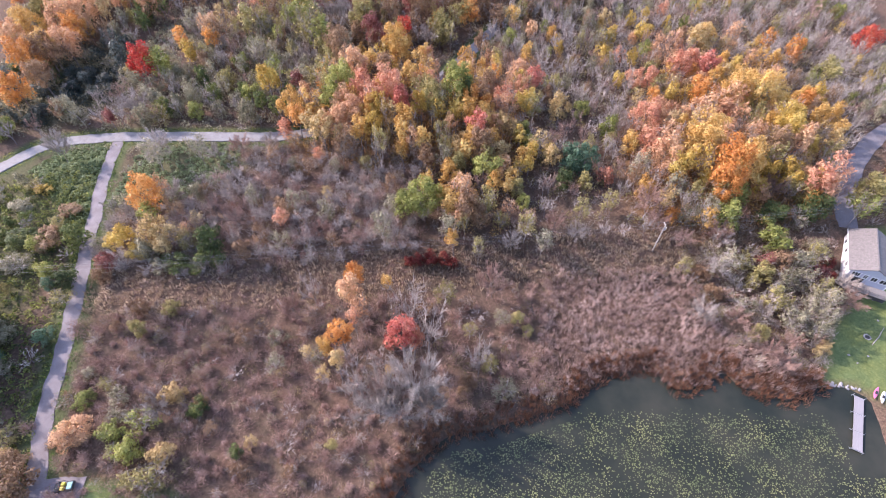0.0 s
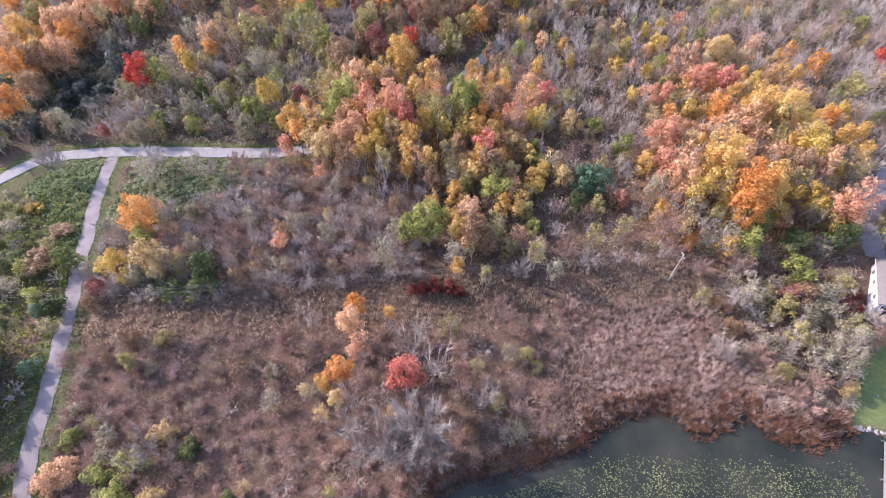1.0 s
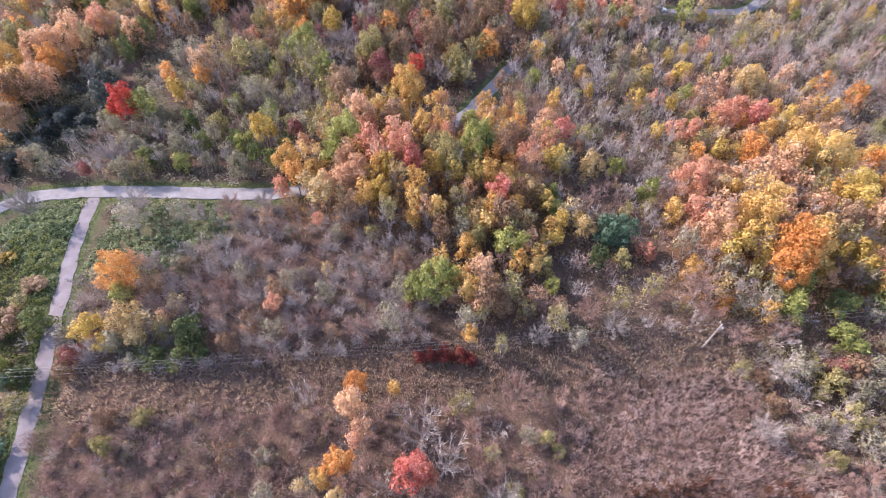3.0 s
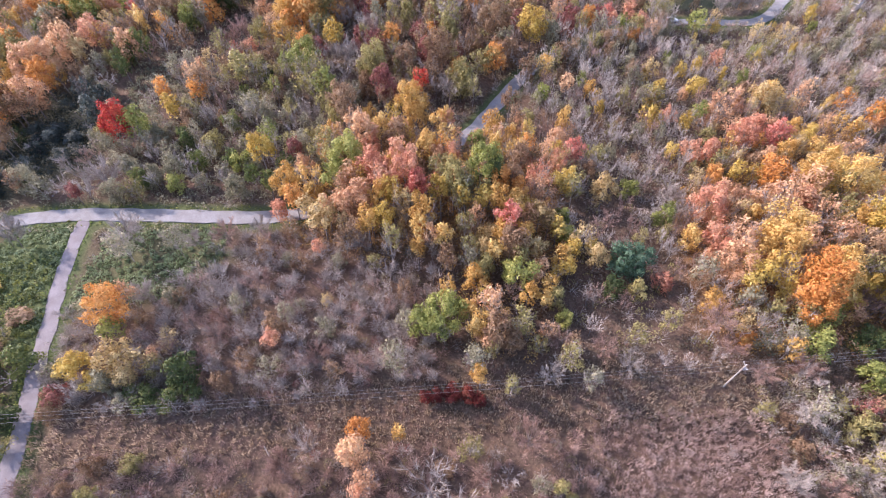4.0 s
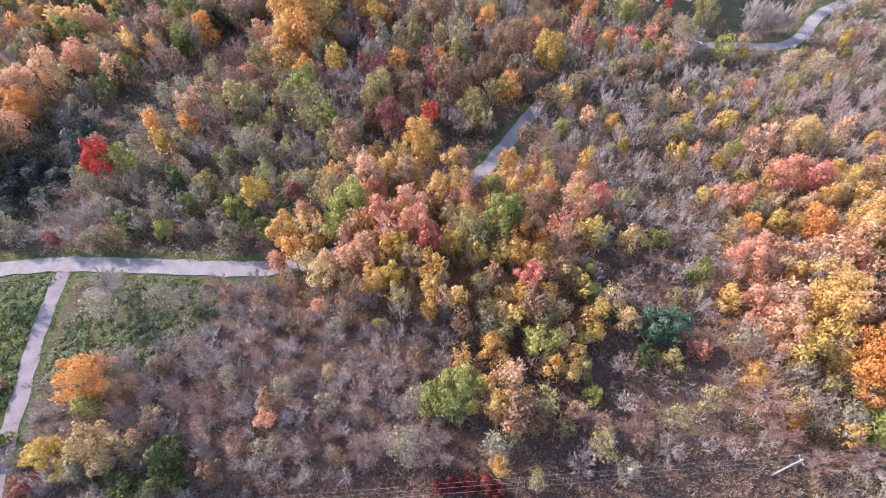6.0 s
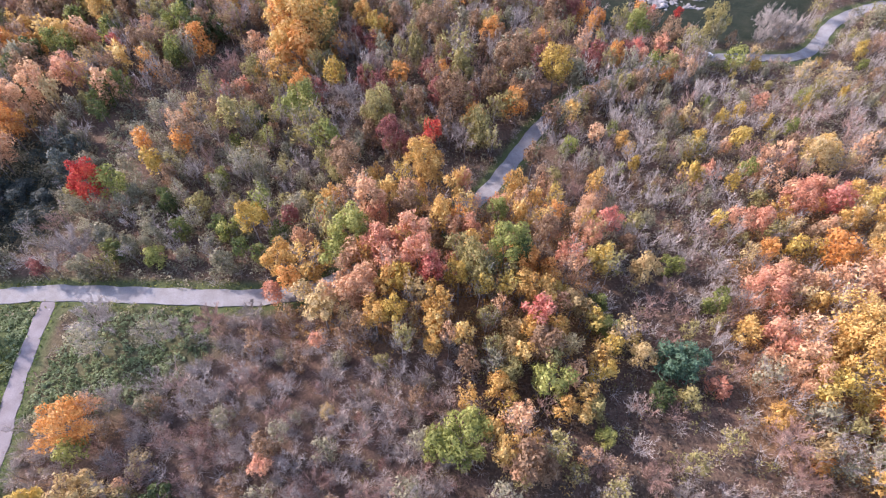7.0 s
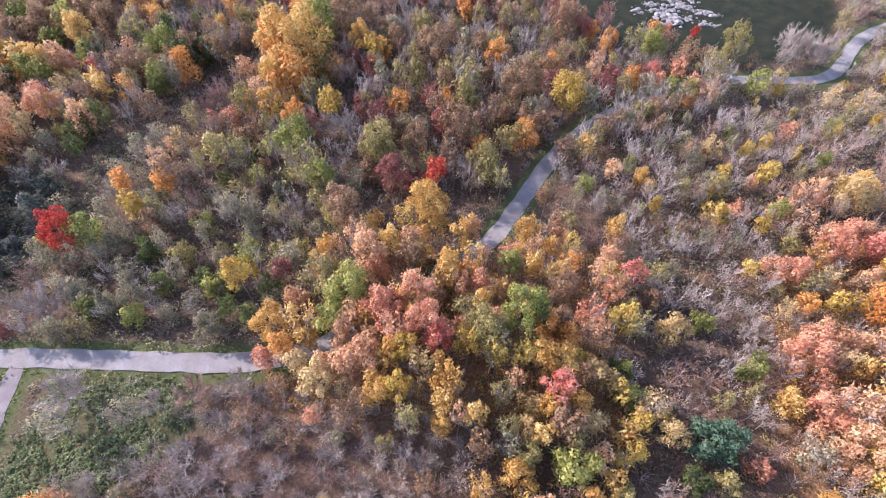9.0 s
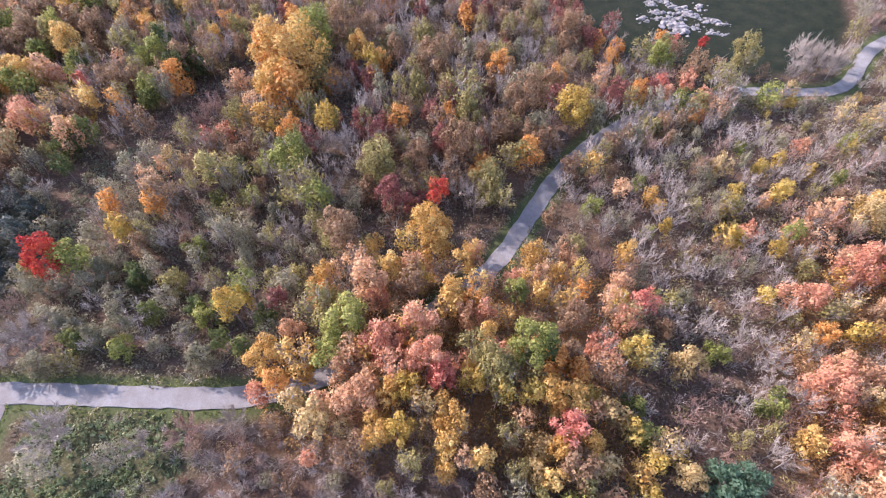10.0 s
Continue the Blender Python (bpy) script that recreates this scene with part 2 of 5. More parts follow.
turf = blend(t, 1.0, turf, worn, "MULTIPLY")
at_field = node(t, "Attribute")
at_field.attribute_name = "field"
field = colours(t, f1, [(0.25, (0.009, 0.013, 0.009)), (0.55, (0.018, 0.024, 0.017)), (0.8, (0.042, 0.045, 0.034))])
field = blend(t, 1.0, field, colours(t, f2, [(0.35, (0.75, 0.85, 0.8)), (0.68, (1.5, 1.3, 1.2))]), "MULTIPLY")
ground_c = blend(t, at_lawn.outputs["Fac"], blend(t, at_grass.outputs["Fac"], litter, weed), turf)
ground_c = blend(t, at_field.outputs["Fac"], ground_c, field)
t.links.new(ground_c, bs.inputs["Base Color"])
bs.inputs["Roughness"].default_value = 0.95
bs.inputs["Specular IOR Level"].default_value = 0.1
bump(t, bs, f1, 0.8, 0.25)
me = quick("ground", np.stack([X.ravel(), Y.ravel(), Z.ravel()], 1), np.concatenate([np.stack([a, b, c], 1), np.stack([a, c, d], 1)]), m)
fx, fy = X.ravel(), Y.ravel()
lawn = np.maximum.reduce([patch(LAWN, fx, fy, 1.2), patch(YARD, fx, fy, 1)])
grass = np.maximum.reduce([patch(VERGE, fx, fy), patch(GREENS, fx, fy, 4) * 0.6, 0.5 * patch(HOLLOW, fx, fy, 6),
                           ramp(5, 2.6, way_off(LANE, fx, fy)), ramp(5.2, 2.8, way_off(ROAD, fx, fy)), 0.6 * ramp(-85, -92, fx) * ramp(105, 98, fy)])
UNDER_MAPLES = [[(-40, 102), (20, 99), (26, 134), (-8, 140), (-34, 134)], [(46, 80), (62, 75), (95, 82), (106, 110), (98, 142), (64, 140), (48, 112)]]
fallen = np.maximum(patch(UNDER_MAPLES[0], fx, fy, 5), patch(UNDER_MAPLES[1], fx, fy, 5)) * 0.8
for name, values in (("grass", grass), ("lawn", lawn), ("fallen", fallen), ("field", patch(MEADOW, fx, fy, 3))):
    me.attributes.new(name, "FLOAT", "POINT").data.foreach_set("value", values.astype(np.float32))
tagged(new("ground", me), "uneven ground with brown leaf litter, weeds and mown grass", "ground", kind="structure")

m, t, bs = mat("pond_water")
murk = colours(t, noise_node(t, 0.09, 4, 0.6), [(0.35, (0.014, 0.0185, 0.0145)), (0.65, (0.034, 0.0355, 0.0265))])
t.links.new(murk, bs.inputs["Base Color"])
bs.inputs["Roughness"].default_value, bs.inputs["IOR"].default_value = 0.12, 1.33
bump(t, bs, noise_node(t, 1.6, 3), 0.12, 0.05)
bm = bmesh.new()
bm.faces.new([bm.verts.new((x, y, 0)) for x, y in ((-70, -100), (110, -100), (110, 47), (-70, 47))])
tagged(part("water", bm, m), "still murky grey-green pond water with drifting lily pads", "pond", kind="structure")


def ribbon(name, line, width, lift, material, label):
    """A road that follows the ground along a smoothed line, with crown and ragged shoulders."""
    p = np.array(line, float)
    for _ in range(3):
        p = np.concatenate([p[:1], np.stack([0.75 * p[:-1] + 0.25 * p[1:], 0.25 * p[:-1] + 0.75 * p[1:]], 1).reshape(-1, 2), p[-1:]])
    s = np.r_[0, np.cumsum(np.hypot(*np.diff(p, axis=0).T))]
    at = np.arange(0, s[-1], 1.2)
    p = np.stack([np.interp(at, s, p[:, 0]), np.interp(at, s, p[:, 1])], 1)
    d = np.gradient(p, axis=0)
    side = np.stack([-d[:, 1], d[:, 0]], 1) / np.hypot(d[:, 0], d[:, 1])[:, None]
    rng = np.random.default_rng(len(line))
    verts, cuts = [], (-1, -0.96, -0.5, 0, 0.5, 0.96, 1)
    for k, (q, n) in enumerate(zip(p, side)):
        for u in cuts:
            wob = 0.12 * math.sin(k * 0.9 + 5 * u) * abs(u) + rng.uniform(-0.12, 0.12) * abs(u)
            v = q + n * (u * width / 2 + wob)
            z = float(land_z(v[0], v[1])) if abs(u) == 1 else float(land_z(q[0], q[1]))
            verts.append((v[0], v[1], z - 0.25 if abs(u) == 1 else z + lift + 0.06 * (1 - u * u)))
    n, faces = len(cuts), []
    for k in range(len(p) - 1):
        for j in range(n - 1):
            faces.append((k * n + j, (k + 1) * n + j, (k + 1) * n + j + 1, k * n + j + 1))
    ob = new(name, mesh_of(name, verts, faces, material))
    return tagged(ob, label, "road", kind="structure")


def road_mat(name, lo, hi, stain):
    m, t, b = mat(name)
    fine, wide = noise_node(t, 7, 5, 0.7), noise_node(t, 0.35, 4, 0.65)
    c = blend(t, 1.0, colours(t, fine, [(0.3, lo), (0.7, hi)]), colours(t, wide, [(0.35, stain), (0.65, (1, 1, 1))]), "MULTIPLY")
    t.links.new(c, b.inputs["Base Color"])
    b.inputs["Roughness"].default_value = 0.92
    bump(t, b, fine, 0.4, 0.03)
    return m


GRAVEL = road_mat("gravel", (0.155, 0.157, 0.163), (0.285, 0.285, 0.295), (0.72, 0.68, 0.66))
TAR = road_mat("old_asphalt", (0.14, 0.128, 0.138), (0.24, 0.22, 0.232), (0.75, 0.72, 0.70))
ribbon("road_1", ROAD, 4.1, 0.12, GRAVEL, "pale grey gravel road winding through the autumn wood")
ribbon("road_2", LANE, 3.3, 0.10, TAR, "narrow grey asphalt lane with grassy verges")
ribbon("road_3", DRIVE, 4.6, 0.10, TAR, "grey driveway leading up to the white house")

# ---- trees ----
def unit(v):
    return v / np.maximum(np.linalg.norm(v, axis=-1, keepdims=True), 1e-9)


def tufts(rng, centres, normals, size):
    """Leaf clumps, one island each: uneven three-cornered flakes, and narrow sprays that point outwards."""
    n = len(centres)
    normals = unit(normals)
    u = unit(np.cross(normals, rng.normal(size=(n, 3))))
    v = np.cross(normals, u)
    s = (size * rng.uniform(0.6, 1.35, n))[:, None]
    k = lambda lo, hi: rng.uniform(lo, hi, n)[:, None]
    spray = (rng.random(n) < 0.34)[:, None]
    out = unit(normals + rng.normal(size=(n, 3)) * 0.5 + (0, 0, 0.25))
    edge = unit(np.cross(out, rng.normal(size=(n, 3)))) * s * k(0.34, 0.6)
    s = s * 0.84
    pts = np.stack([centres + u * s * k(0.8, 1.3), centres - u * s * k(0.3, 0.7) + v * s * k(0.7, 1.1), centres - u * s * k(0.3, 0.7) - v * s * k(0.7, 1.1)], 1)
    thin = np.stack([centres + out * s * k(1.3, 2.3), centres - out * s * 0.5 + edge, centres - out * s * 0.5 - edge], 1)
    pts = np.where(spray[:, :, None], thin, pts)
    return pts.reshape(-1, 3), np.arange(n * 3).reshape(-1, 3)


def crown_mesh(seed, n, size, lobes=9, tall=1.0, fill=0.2):
    """A crown about one metre in radius: distinct lobes of leaf clumps with shaded gaps between them."""
    rng = np.random.default_rng(seed)
    z = np.linspace(-0.78, 0.74, lobes) + rng.uniform(-0.08, 0.08, lobes)
    w = np.arange(lobes) * 2.4 + rng.uniform(-0.5, 0.5, lobes)
    out = np.sqrt(np.maximum(0.05, 1 - z * z)) * np.sqrt(rng.uniform(0.12, 0.72, lobes)) * np.where(z > 0.3, 0.72, 1)
    c = np.stack([np.cos(w) * out, np.sin(w) * out, z], 1)
    r = rng.uniform(0.75, 1.3, lobes) * 1.08 / math.sqrt(lobes)
    which = rng.choice(lobes, n, p=r**2 / (r**2).sum())
    way = unit(rng.normal(size=(n, 3)) + (0, 0, 0.4))
    deep = np.where(rng.random(n) < fill, rng.uniform(0.2, 0.8, n), rng.uniform(0.84, 1.06, n))
    deep = np.where(rng.random(n) < 0.10, deep * rng.uniform(1.1, 1.4, n), deep)
    p = c[which] + way * (r[which] * deep)[:, None] * (1, 1, 1.25)
    p[:, 2] *= tall
    return tufts(rng, p, way + unit(c[which]) * 0.3 + rng.normal(size=(n, 3)) * 0.26 + (0, 0, 0.2), size)


def stems(segments, sides):
    """Tapered rods as arrays."""
    verts, tris = [], []
    for a, b, r0, r1 in segments:
        q = Vector(b - a).to_track_quat("Z", "Y").to_matrix()
        k = len(verts)
        for c, r in ((a, r0), (b, r1)):
            for j in range(sides):
                w = j * math.tau / sides
                verts.append(np.array(q @ Vector((r * math.cos(w), r * math.sin(w), 0))) + c)
        for j in range(sides):
            e = (j + 1) % sides
            tris += [(k + j, k + e, k + sides + e), (k + j, k + sides + e, k + sides + j)]
    return verts, tris


def trunk_mesh(name, seed, limbs=5, top=0.62, spread=0.22, girth=0.02):
    """Trunk with limbs, one metre high."""
    rng = np.random.default_rng(seed)
    lean = rng.normal(size=3) * 0.03
    fork, mid = np.array([lean[0], lean[1], top]), np.array([lean[0] * 0.3, lean[1] * 0.3, top * 0.5])
    segs = [(np.array([0, 0, -0.06]), mid, girth, girth * 0.8), (mid, fork, girth * 0.8, girth * 0.5)]
    for k in range(limbs):
        w = k * math.tau / limbs + rng.uniform(-0.4, 0.4)
        s = rng.uniform(0.3, 1.0)
        start = mid * (1 - s) + fork * s
        knee = start + np.array([math.cos(w) * spread * 0.5, math.sin(w) * spread * 0.5, 0.12])
        end = knee + np.array([math.cos(w) * spread * 0.4, math.sin(w) * spread * 0.4, rng.uniform(0.1, 0.2)])
        segs += [(start, knee, girth * 0.42, girth * 0.26), (knee, end, girth * 0.26, girth * 0.08)]
    return stems(segs, 4)


def bare_meshes(seed, limbs=10, spread=0.34, rise=0.5, forks=7, twigs=7, thick=1.2):
    """Leafless tree one metre high: its trunk with limbs, and its finer branches."""
    rng = np.random.default_rng(seed)
    tip = np.array([rng.normal() * 0.04, rng.normal() * 0.04, 0.55])
    base = np.array([0, 0, -0.05])
    main, fine_v, fine_f = [(base, tip * (1, 1, 0.4), 0.018, 0.014), (tip * (1, 1, 0.4), tip, 0.014, 0.007)], [], []

    def sliver(a, b, w):
        side = unit(np.cross(b - a, rng.normal(size=3))) * w
        k = len(fine_v)
        fine_v.extend([a - side, a + side, b])
        fine_f.append((k, k + 1, k + 2))

    for k in range(limbs):
        w = k * 2.4 + rng.uniform(-0.4, 0.4)
        s = rng.uniform(0.35, 1.0)
        out = np.array([math.cos(w), math.sin(w), 0]) * spread * rng.uniform(0.75, 1.15) * (1.15 - 0.5 * s)
        p0 = tip * s
        p1 = p0 + out * 0.55 + (0, 0, rise * 0.36 * rng.uniform(0.7, 1.2))
        p2 = p1 + out * 0.5 + (0, 0, rise * 0.42 * rng.uniform(0.7, 1.2))
        main += [(p0, p1, 0.007, 0.0045), (p1, p2, 0.0045, 0.002)]
        for j in range(forks):
            s2 = rng.uniform(0.25, 1.0)
            q0 = p0 + (p1 - p0) * s2 * 2 if s2 < 0.5 else p1 + (p2 - p1) * (s2 * 2 - 1)
            q1 = q0 + unit(unit(p2 - p0) + rng.normal(size=3) * 0.55 + (0, 0, 0.35)) * rng.uniform(0.09, 0.2)
            sliver(q0, q1, 0.0048 * thick)
            for _ in range(twigs):
                e0 = q0 + (q1 - q0) * rng.uniform(0.2, 1.0)
                sliver(e0, e0 + unit(unit(q1 - q0) + rng.normal(size=3) * 0.6 + (0, 0, 0.3)) * rng.uniform(0.08, 0.18), 0.0036 * thick)
    return stems(main, 3), (np.array(fine_v), np.array(fine_f))


CROWNS = {
    "small": [crown_mesh(s, 520, 0.135, 9) for s in range(1, 6)],
    "mid": [crown_mesh(s, 1250, 0.092, 12) for s in range(11, 18)],
    "large": [crown_mesh(s, 2900, 0.060, 18) for s in range(21, 25)],
    "huge": [crown_mesh(s, 5200, 0.043, 26) for s in range(41, 44)],
    "thin": [crown_mesh(s, 520, 0.088, 11, fill=0.5) for s in range(31, 36)],
}
TRUNKS = [trunk_mesh("trunk", 50 + k) for k in range(5)]
STEMS = [trunk_mesh("stem", 70 + k, 8, 0.35, 0.3, 0.014) for k in range(3)]
BARES = [bare_meshes(s, twigs=6) for s in range(91, 97)]
WIDES = [bare_meshes(s, 20, 0.66, 0.46, 14, 13, 1.15) for s in range(101, 104)]
BUSHES = [bare_meshes(s, 11, 0.66, 0.42, 6, 7, 2.6) for s in range(111, 116)]
AIRY = [bare_meshes(s, 7, 0.34, 0.5, 5, 5) for s in range(91, 97)]


def both(kit):
    """Trunk and branches in one."""
    (v, f), (tv, tf) = kit
    return np.concatenate([np.array(v), tv]), np.concatenate([np.array(f), tf + len(v)])


KITS = {"trunk": TRUNKS, "stem": STEMS, "bare_trunk": [k[0] for k in BARES], "bare": [k[1] for k in BARES], "bush_trunk": [k[0] for k in BUSHES],
        "bush": [k[1] for k in BUSHES], "airy_trunk": [both(k) for k in AIRY], "full_trunk": [both(k) for k in BARES], "wide_trunk": [k[0] for k in WIDES], "wide": [k[1] for k in WIDES], **CROWNS}
made, loose, number = {}, {}, {}


def shared(kit, k, material):
    """One mesh for all pieces of a kind."""
    key = (kit, k, material.name)
    if key not in made:
        made[key] = quick("tree_piece", *KITS[kit][k], material)
    return made[key]


WORDS = {"O": "bright orange", "G": "golden orange", "Y": "clear yellow", "S": "peach and salmon", "P": "coral pink", "R": "scarlet red",
         "Q": "coral red", "M": "dark maroon", "D": "deep crimson", "B": "russet brown", "C": "pale cream-yellow", "E": "olive yellow", "L": "fading green",
         "K": "dark green", "N": "blue-green", "J": "dark slate-green", "W": "grey sage-green", "T": "leafless grey", "H": "leafless mauve-brown"}
KIND = {"O": "maple_tree", "G": "maple_tree", "S": "maple_tree", "P": "maple_tree", "Q": "maple_tree", "R": "maple_tree", "M": "maple_tree", "Y": "poplar_tree",
        "C": "poplar_tree", "B": "oak_tree", "E": "oak_tree", "L": "ash_tree", "K": "ash_tree", "N": "cedar_tree", "J": "willow_tree", "W": "willow_tree",
        "D": "sumac_tree", "T": "bare_tree", "H": "bare_tree"}
dice = random.Random(7)


def stand(c, x, y, r, h, marked=False):
    """Plants one tree or shrub: leaf colour c, crown radius r, height h. Past 300 of a kind it joins the woodland."""
    low = h < 4.4
    root = pose(x, y, float(land_z(x, y)), dice.uniform(-3, 3), dice.uniform(-3, 3), dice.uniform(0, 360))
    bits = []                                            # part, kit, variant, material, place, scale
    if c in "TH":
        kit, wide = ("bush", 0.64) if low else ("wide", 0.62) if r > (0.28 if marked else 0.45) * h else ("bare", 0.40)
        k = dice.randrange(len(KITS[kit]))
        size = (r / wide, r / wide, h * 1.02)
        bits += [("trunk", kit + "_trunk", k, PALE_BARK if c == "T" and dice.random() < 0.2 else BARK, 0, size), ("crown", kit, k, LEAF[c], 0, size)]
    else:
        far = y > 150 and not marked
        kit = "huge" if r > 4.5 and not far else "large" if r > 3.0 and not far else "mid" if (far and r > 2.6) or (r > 1.2 and y < 75) or (r > 1.9 and y < 140) else "small"
        odds = (0.8 if c in "WE" else 0.4 if c in "SC" else 0.12) if marked else (0.65 if c in "WECSB" else 0.35)
        airy = r < (5 if c in "WE" else 4.2 if c in "SC" else 3.4) and c not in "KRND" and dice.random() < odds
        half = min(max(r * dice.uniform(1.15, 1.35), (0.2 if marked else 0.28) * h), 0.47 * h)
        big = 1.16 if marked else 1.04
        wide = (r * big * dice.uniform(1.0, 1.15), r * big * dice.uniform(1.0, 1.15), half * 1.06)
        kit = "thin" if airy else kit
        k = dice.randrange(len(KITS[kit]))
        if airy:
            bits.append(("trunk", "full_trunk" if marked else "airy_trunk", k, LEAF["T"], 0, (r / 0.4, r / 0.4, h * 0.98)))
        else:
            girth = h * 0.9 if low else max(h * 0.8, r * 2.4)
            bits.append(("trunk", "stem" if low else "trunk", dice.randrange(3), BARK, 0, (girth, girth, h * 0.9)))
        bits.append(("crown", kit, k, LEAF[c], h - half, wide))
    name = ("bare_shrub" if c in "TH" else "shrub") if low else KIND[c]
    number[name] = number.get(name, 0) + 1
    if number[name] > 300:
        for _, kit, k, material, z, size in bits:
            v, f = KITS[kit][k]
            m = np.array(root @ Matrix.LocRotScale((0, 0, z), None, size))
            loose.setdefault((name, c), []).append((np.asarray(v) @ m[:3, :3].T + m[:3, 3], np.asarray(f), material))
        return
    thing = new(name)
    thing.matrix_basis = root
    for what, kit, k, material, z, size in bits:
        ob = new(what, shared(kit, k, material))
        ob.parent, ob.location, ob.scale = thing, (0, 0, z), size
    kind = "shrub" if low else "tree"
    end = f"{kind} with a haze of fine twigs among brush" if c in "TH" else "shrub in the brush" if low else "broadleaf tree in autumn leaf on the slope"
    tagged(thing, f"{WORDS[c]} {end}", kind, f"{WORDS[c]} {kind}s")


def join_loose():
    """The rest of the wood, by kind and colour."""
    for (name, c), pieces in loose.items():
        verts, tris, slots, start, mats = [], [], [], 0, []
        for v, f, material in pieces:
            if material not in mats:
                mats.append(material)
            verts.append(v), tris.append(f + start), slots.append(np.full(len(f), mats.index(material), np.int32))
            start += len(v)
        me = quick("woodland", np.concatenate(verts), np.concatenate(tris), mats[0])
        for material in mats[1:]:
            me.materials.append(material)
        me.polygons.foreach_set("material_index", np.concatenate(slots))
        tagged(new("woodland", me), f"{WORDS[c]} trees standing close in the far wood", "woodland", kind="stuff")


# leaf colour, then x, y, crown radius, height of each tree that stands out
STANDS = []
STANDS.append(("B", [
    (-32.1, 138.2, 3.7, 16.2), (-18.1, 163.3, 3.1, 12.4), (9, 183.2, 4.2, 15.5), (-8.5, 166.8, 3.9, 14.6), (23.7, 213.5, 4.5, 14.9), (11.2, 145.9, 2.1, 10.9),
    (-42.2, 215.1, 4.5, 15.6), (-15.2, 200.6, 4.3, 14), (-121.3, 141.1, 3.8, 13.1), (-70, 21.4, 2.6, 5.7), (-61.9, 54.1, 1.6, 5.4), (-116.8, 128.5, 3.2, 11.8),
    (-72.4, 25.2, 1.8, 4.8), (81, 97.8, 3.2, 13), (-16.8, 127.3, 2.6, 14), (-24.2, 99.8, 2.2, 12.1), (-26.4, 98.6, 2, 9.5), (8.6, 97.2, 3, 13.3),
    (12.6, 121.7, 2.1, 11.7), (-4.6, 94.6, 1.9, 9.5), (5, 77.7, 2.8, 10.9), (7.6, 77.6, 2.2, 7.6), (57.5, 60.4, 2.2, 3), (73.9, 66.8, 2.6, 5.8),
]))
STANDS.append(("B", [
    (56.2, 64.8, 1.7, 3.5), (-74.6, 63, 1.6, 3.8), (-90.1, 82.3, 2.3, 2.2), (-90.1, 72.9, 2.8, 3.8), (-130.1, 205.5, 3.5, 13), (-102.4, 178.8, 2.4, 10.9),
    (-120.9, 218, 3, 12.1), (-71.6, 149.8, 2.8, 13.2),
]))
STANDS.append(("C", [
    (31.2, 114.2, 2.7, 9.9), (26.8, 96.5, 2.1, 7.6), (-48.7, 26.6, 1.9, 4.3), (79.2, 148.7, 3.6, 11.5), (-31.5, 103, 2.6, 12.3), (-35.1, 106.4, 1.8, 10.3),
    (-13.5, 105.2, 2.3, 15.4), (15.3, 105.5, 1.9, 10.3), (17.4, 104.4, 1.7, 8.8), (24.1, 100.8, 2.5, 9), (14.3, 97.8, 1.6, 7.9), (-28.5, 86.3, 1.2, 5.1),
    (-20.2, 41.8, 1.5, 10.8), (-25.5, 43.8, 1.2, 9.8), (-22.6, 40, 1.4, 8.4), (75.8, 47.7, 1.3, 3.5), (-64.3, 71.7, 2.7, 9), (-60.9, 71.7, 2.5, 7.4),
    (-57.4, 76.9, 2.1, 5.3), (-111.6, 182.7, 2.3, 10.7), (-73.6, 161, 2.5, 11.3), (80.3, 192.8, 2.3, 6.7), (53.8, 164.9, 2.3, 7.7), (90.2, 182.2, 2.2, 9),
]))
STANDS.append(("C", [
    (97.6, 180.6, 2.6, 10),
]))
STANDS.append(("D", [
    (-6.1, 68.2, 1.4, 3.1), (-3.2, 68.6, 1.6, 3.2), (-0.3, 68.5, 1.6, 3.2), (1.9, 67.6, 1.2, 2.4), (-8, 67.9, 1.1, 2.3), (85.8, 68.1, 1.4, 2.3),
    (85.7, 65, 1.1, 1.9),
]))
STANDS.append(("E", [
    (-42.1, 150.9, 4.2, 17.3), (-27.4, 160.3, 4, 14.4), (-6.6, 186, 4.9, 14.3), (34.3, 89.7, 1.8, 5), (18, 73.6, 2.3, 9.4), (7.3, 68.3, 1.6, 8.6),
    (-132.7, 164.5, 4.5, 14), (-48.9, 22, 2.8, 5.3), (-61, 49.8, 1.5, 5.3), (99.5, 83.7, 2.9, 9.8), (61, 124.8, 2.3, 9.1), (83, 114.2, 2.6, 13.2),
    (81.1, 107.9, 2.2, 11.5), (80.4, 92.9, 2.9, 11.3), (95.5, 96.7, 2, 8.7), (58.6, 84.5, 2.3, 7.6), (64.5, 84.6, 2.7, 9.1), (84.4, 84.8, 3.1, 9.8),
    (110.3, 130.4, 2.6, 11), (51.5, 152, 3.1, 7.6), (-33.4, 122.8, 3.3, 15.8), (-2.5, 108, 2.3, 14.4), (-3.5, 111.2, 3.2, 17.1), (-6.4, 115.1, 2.3, 15),
]))
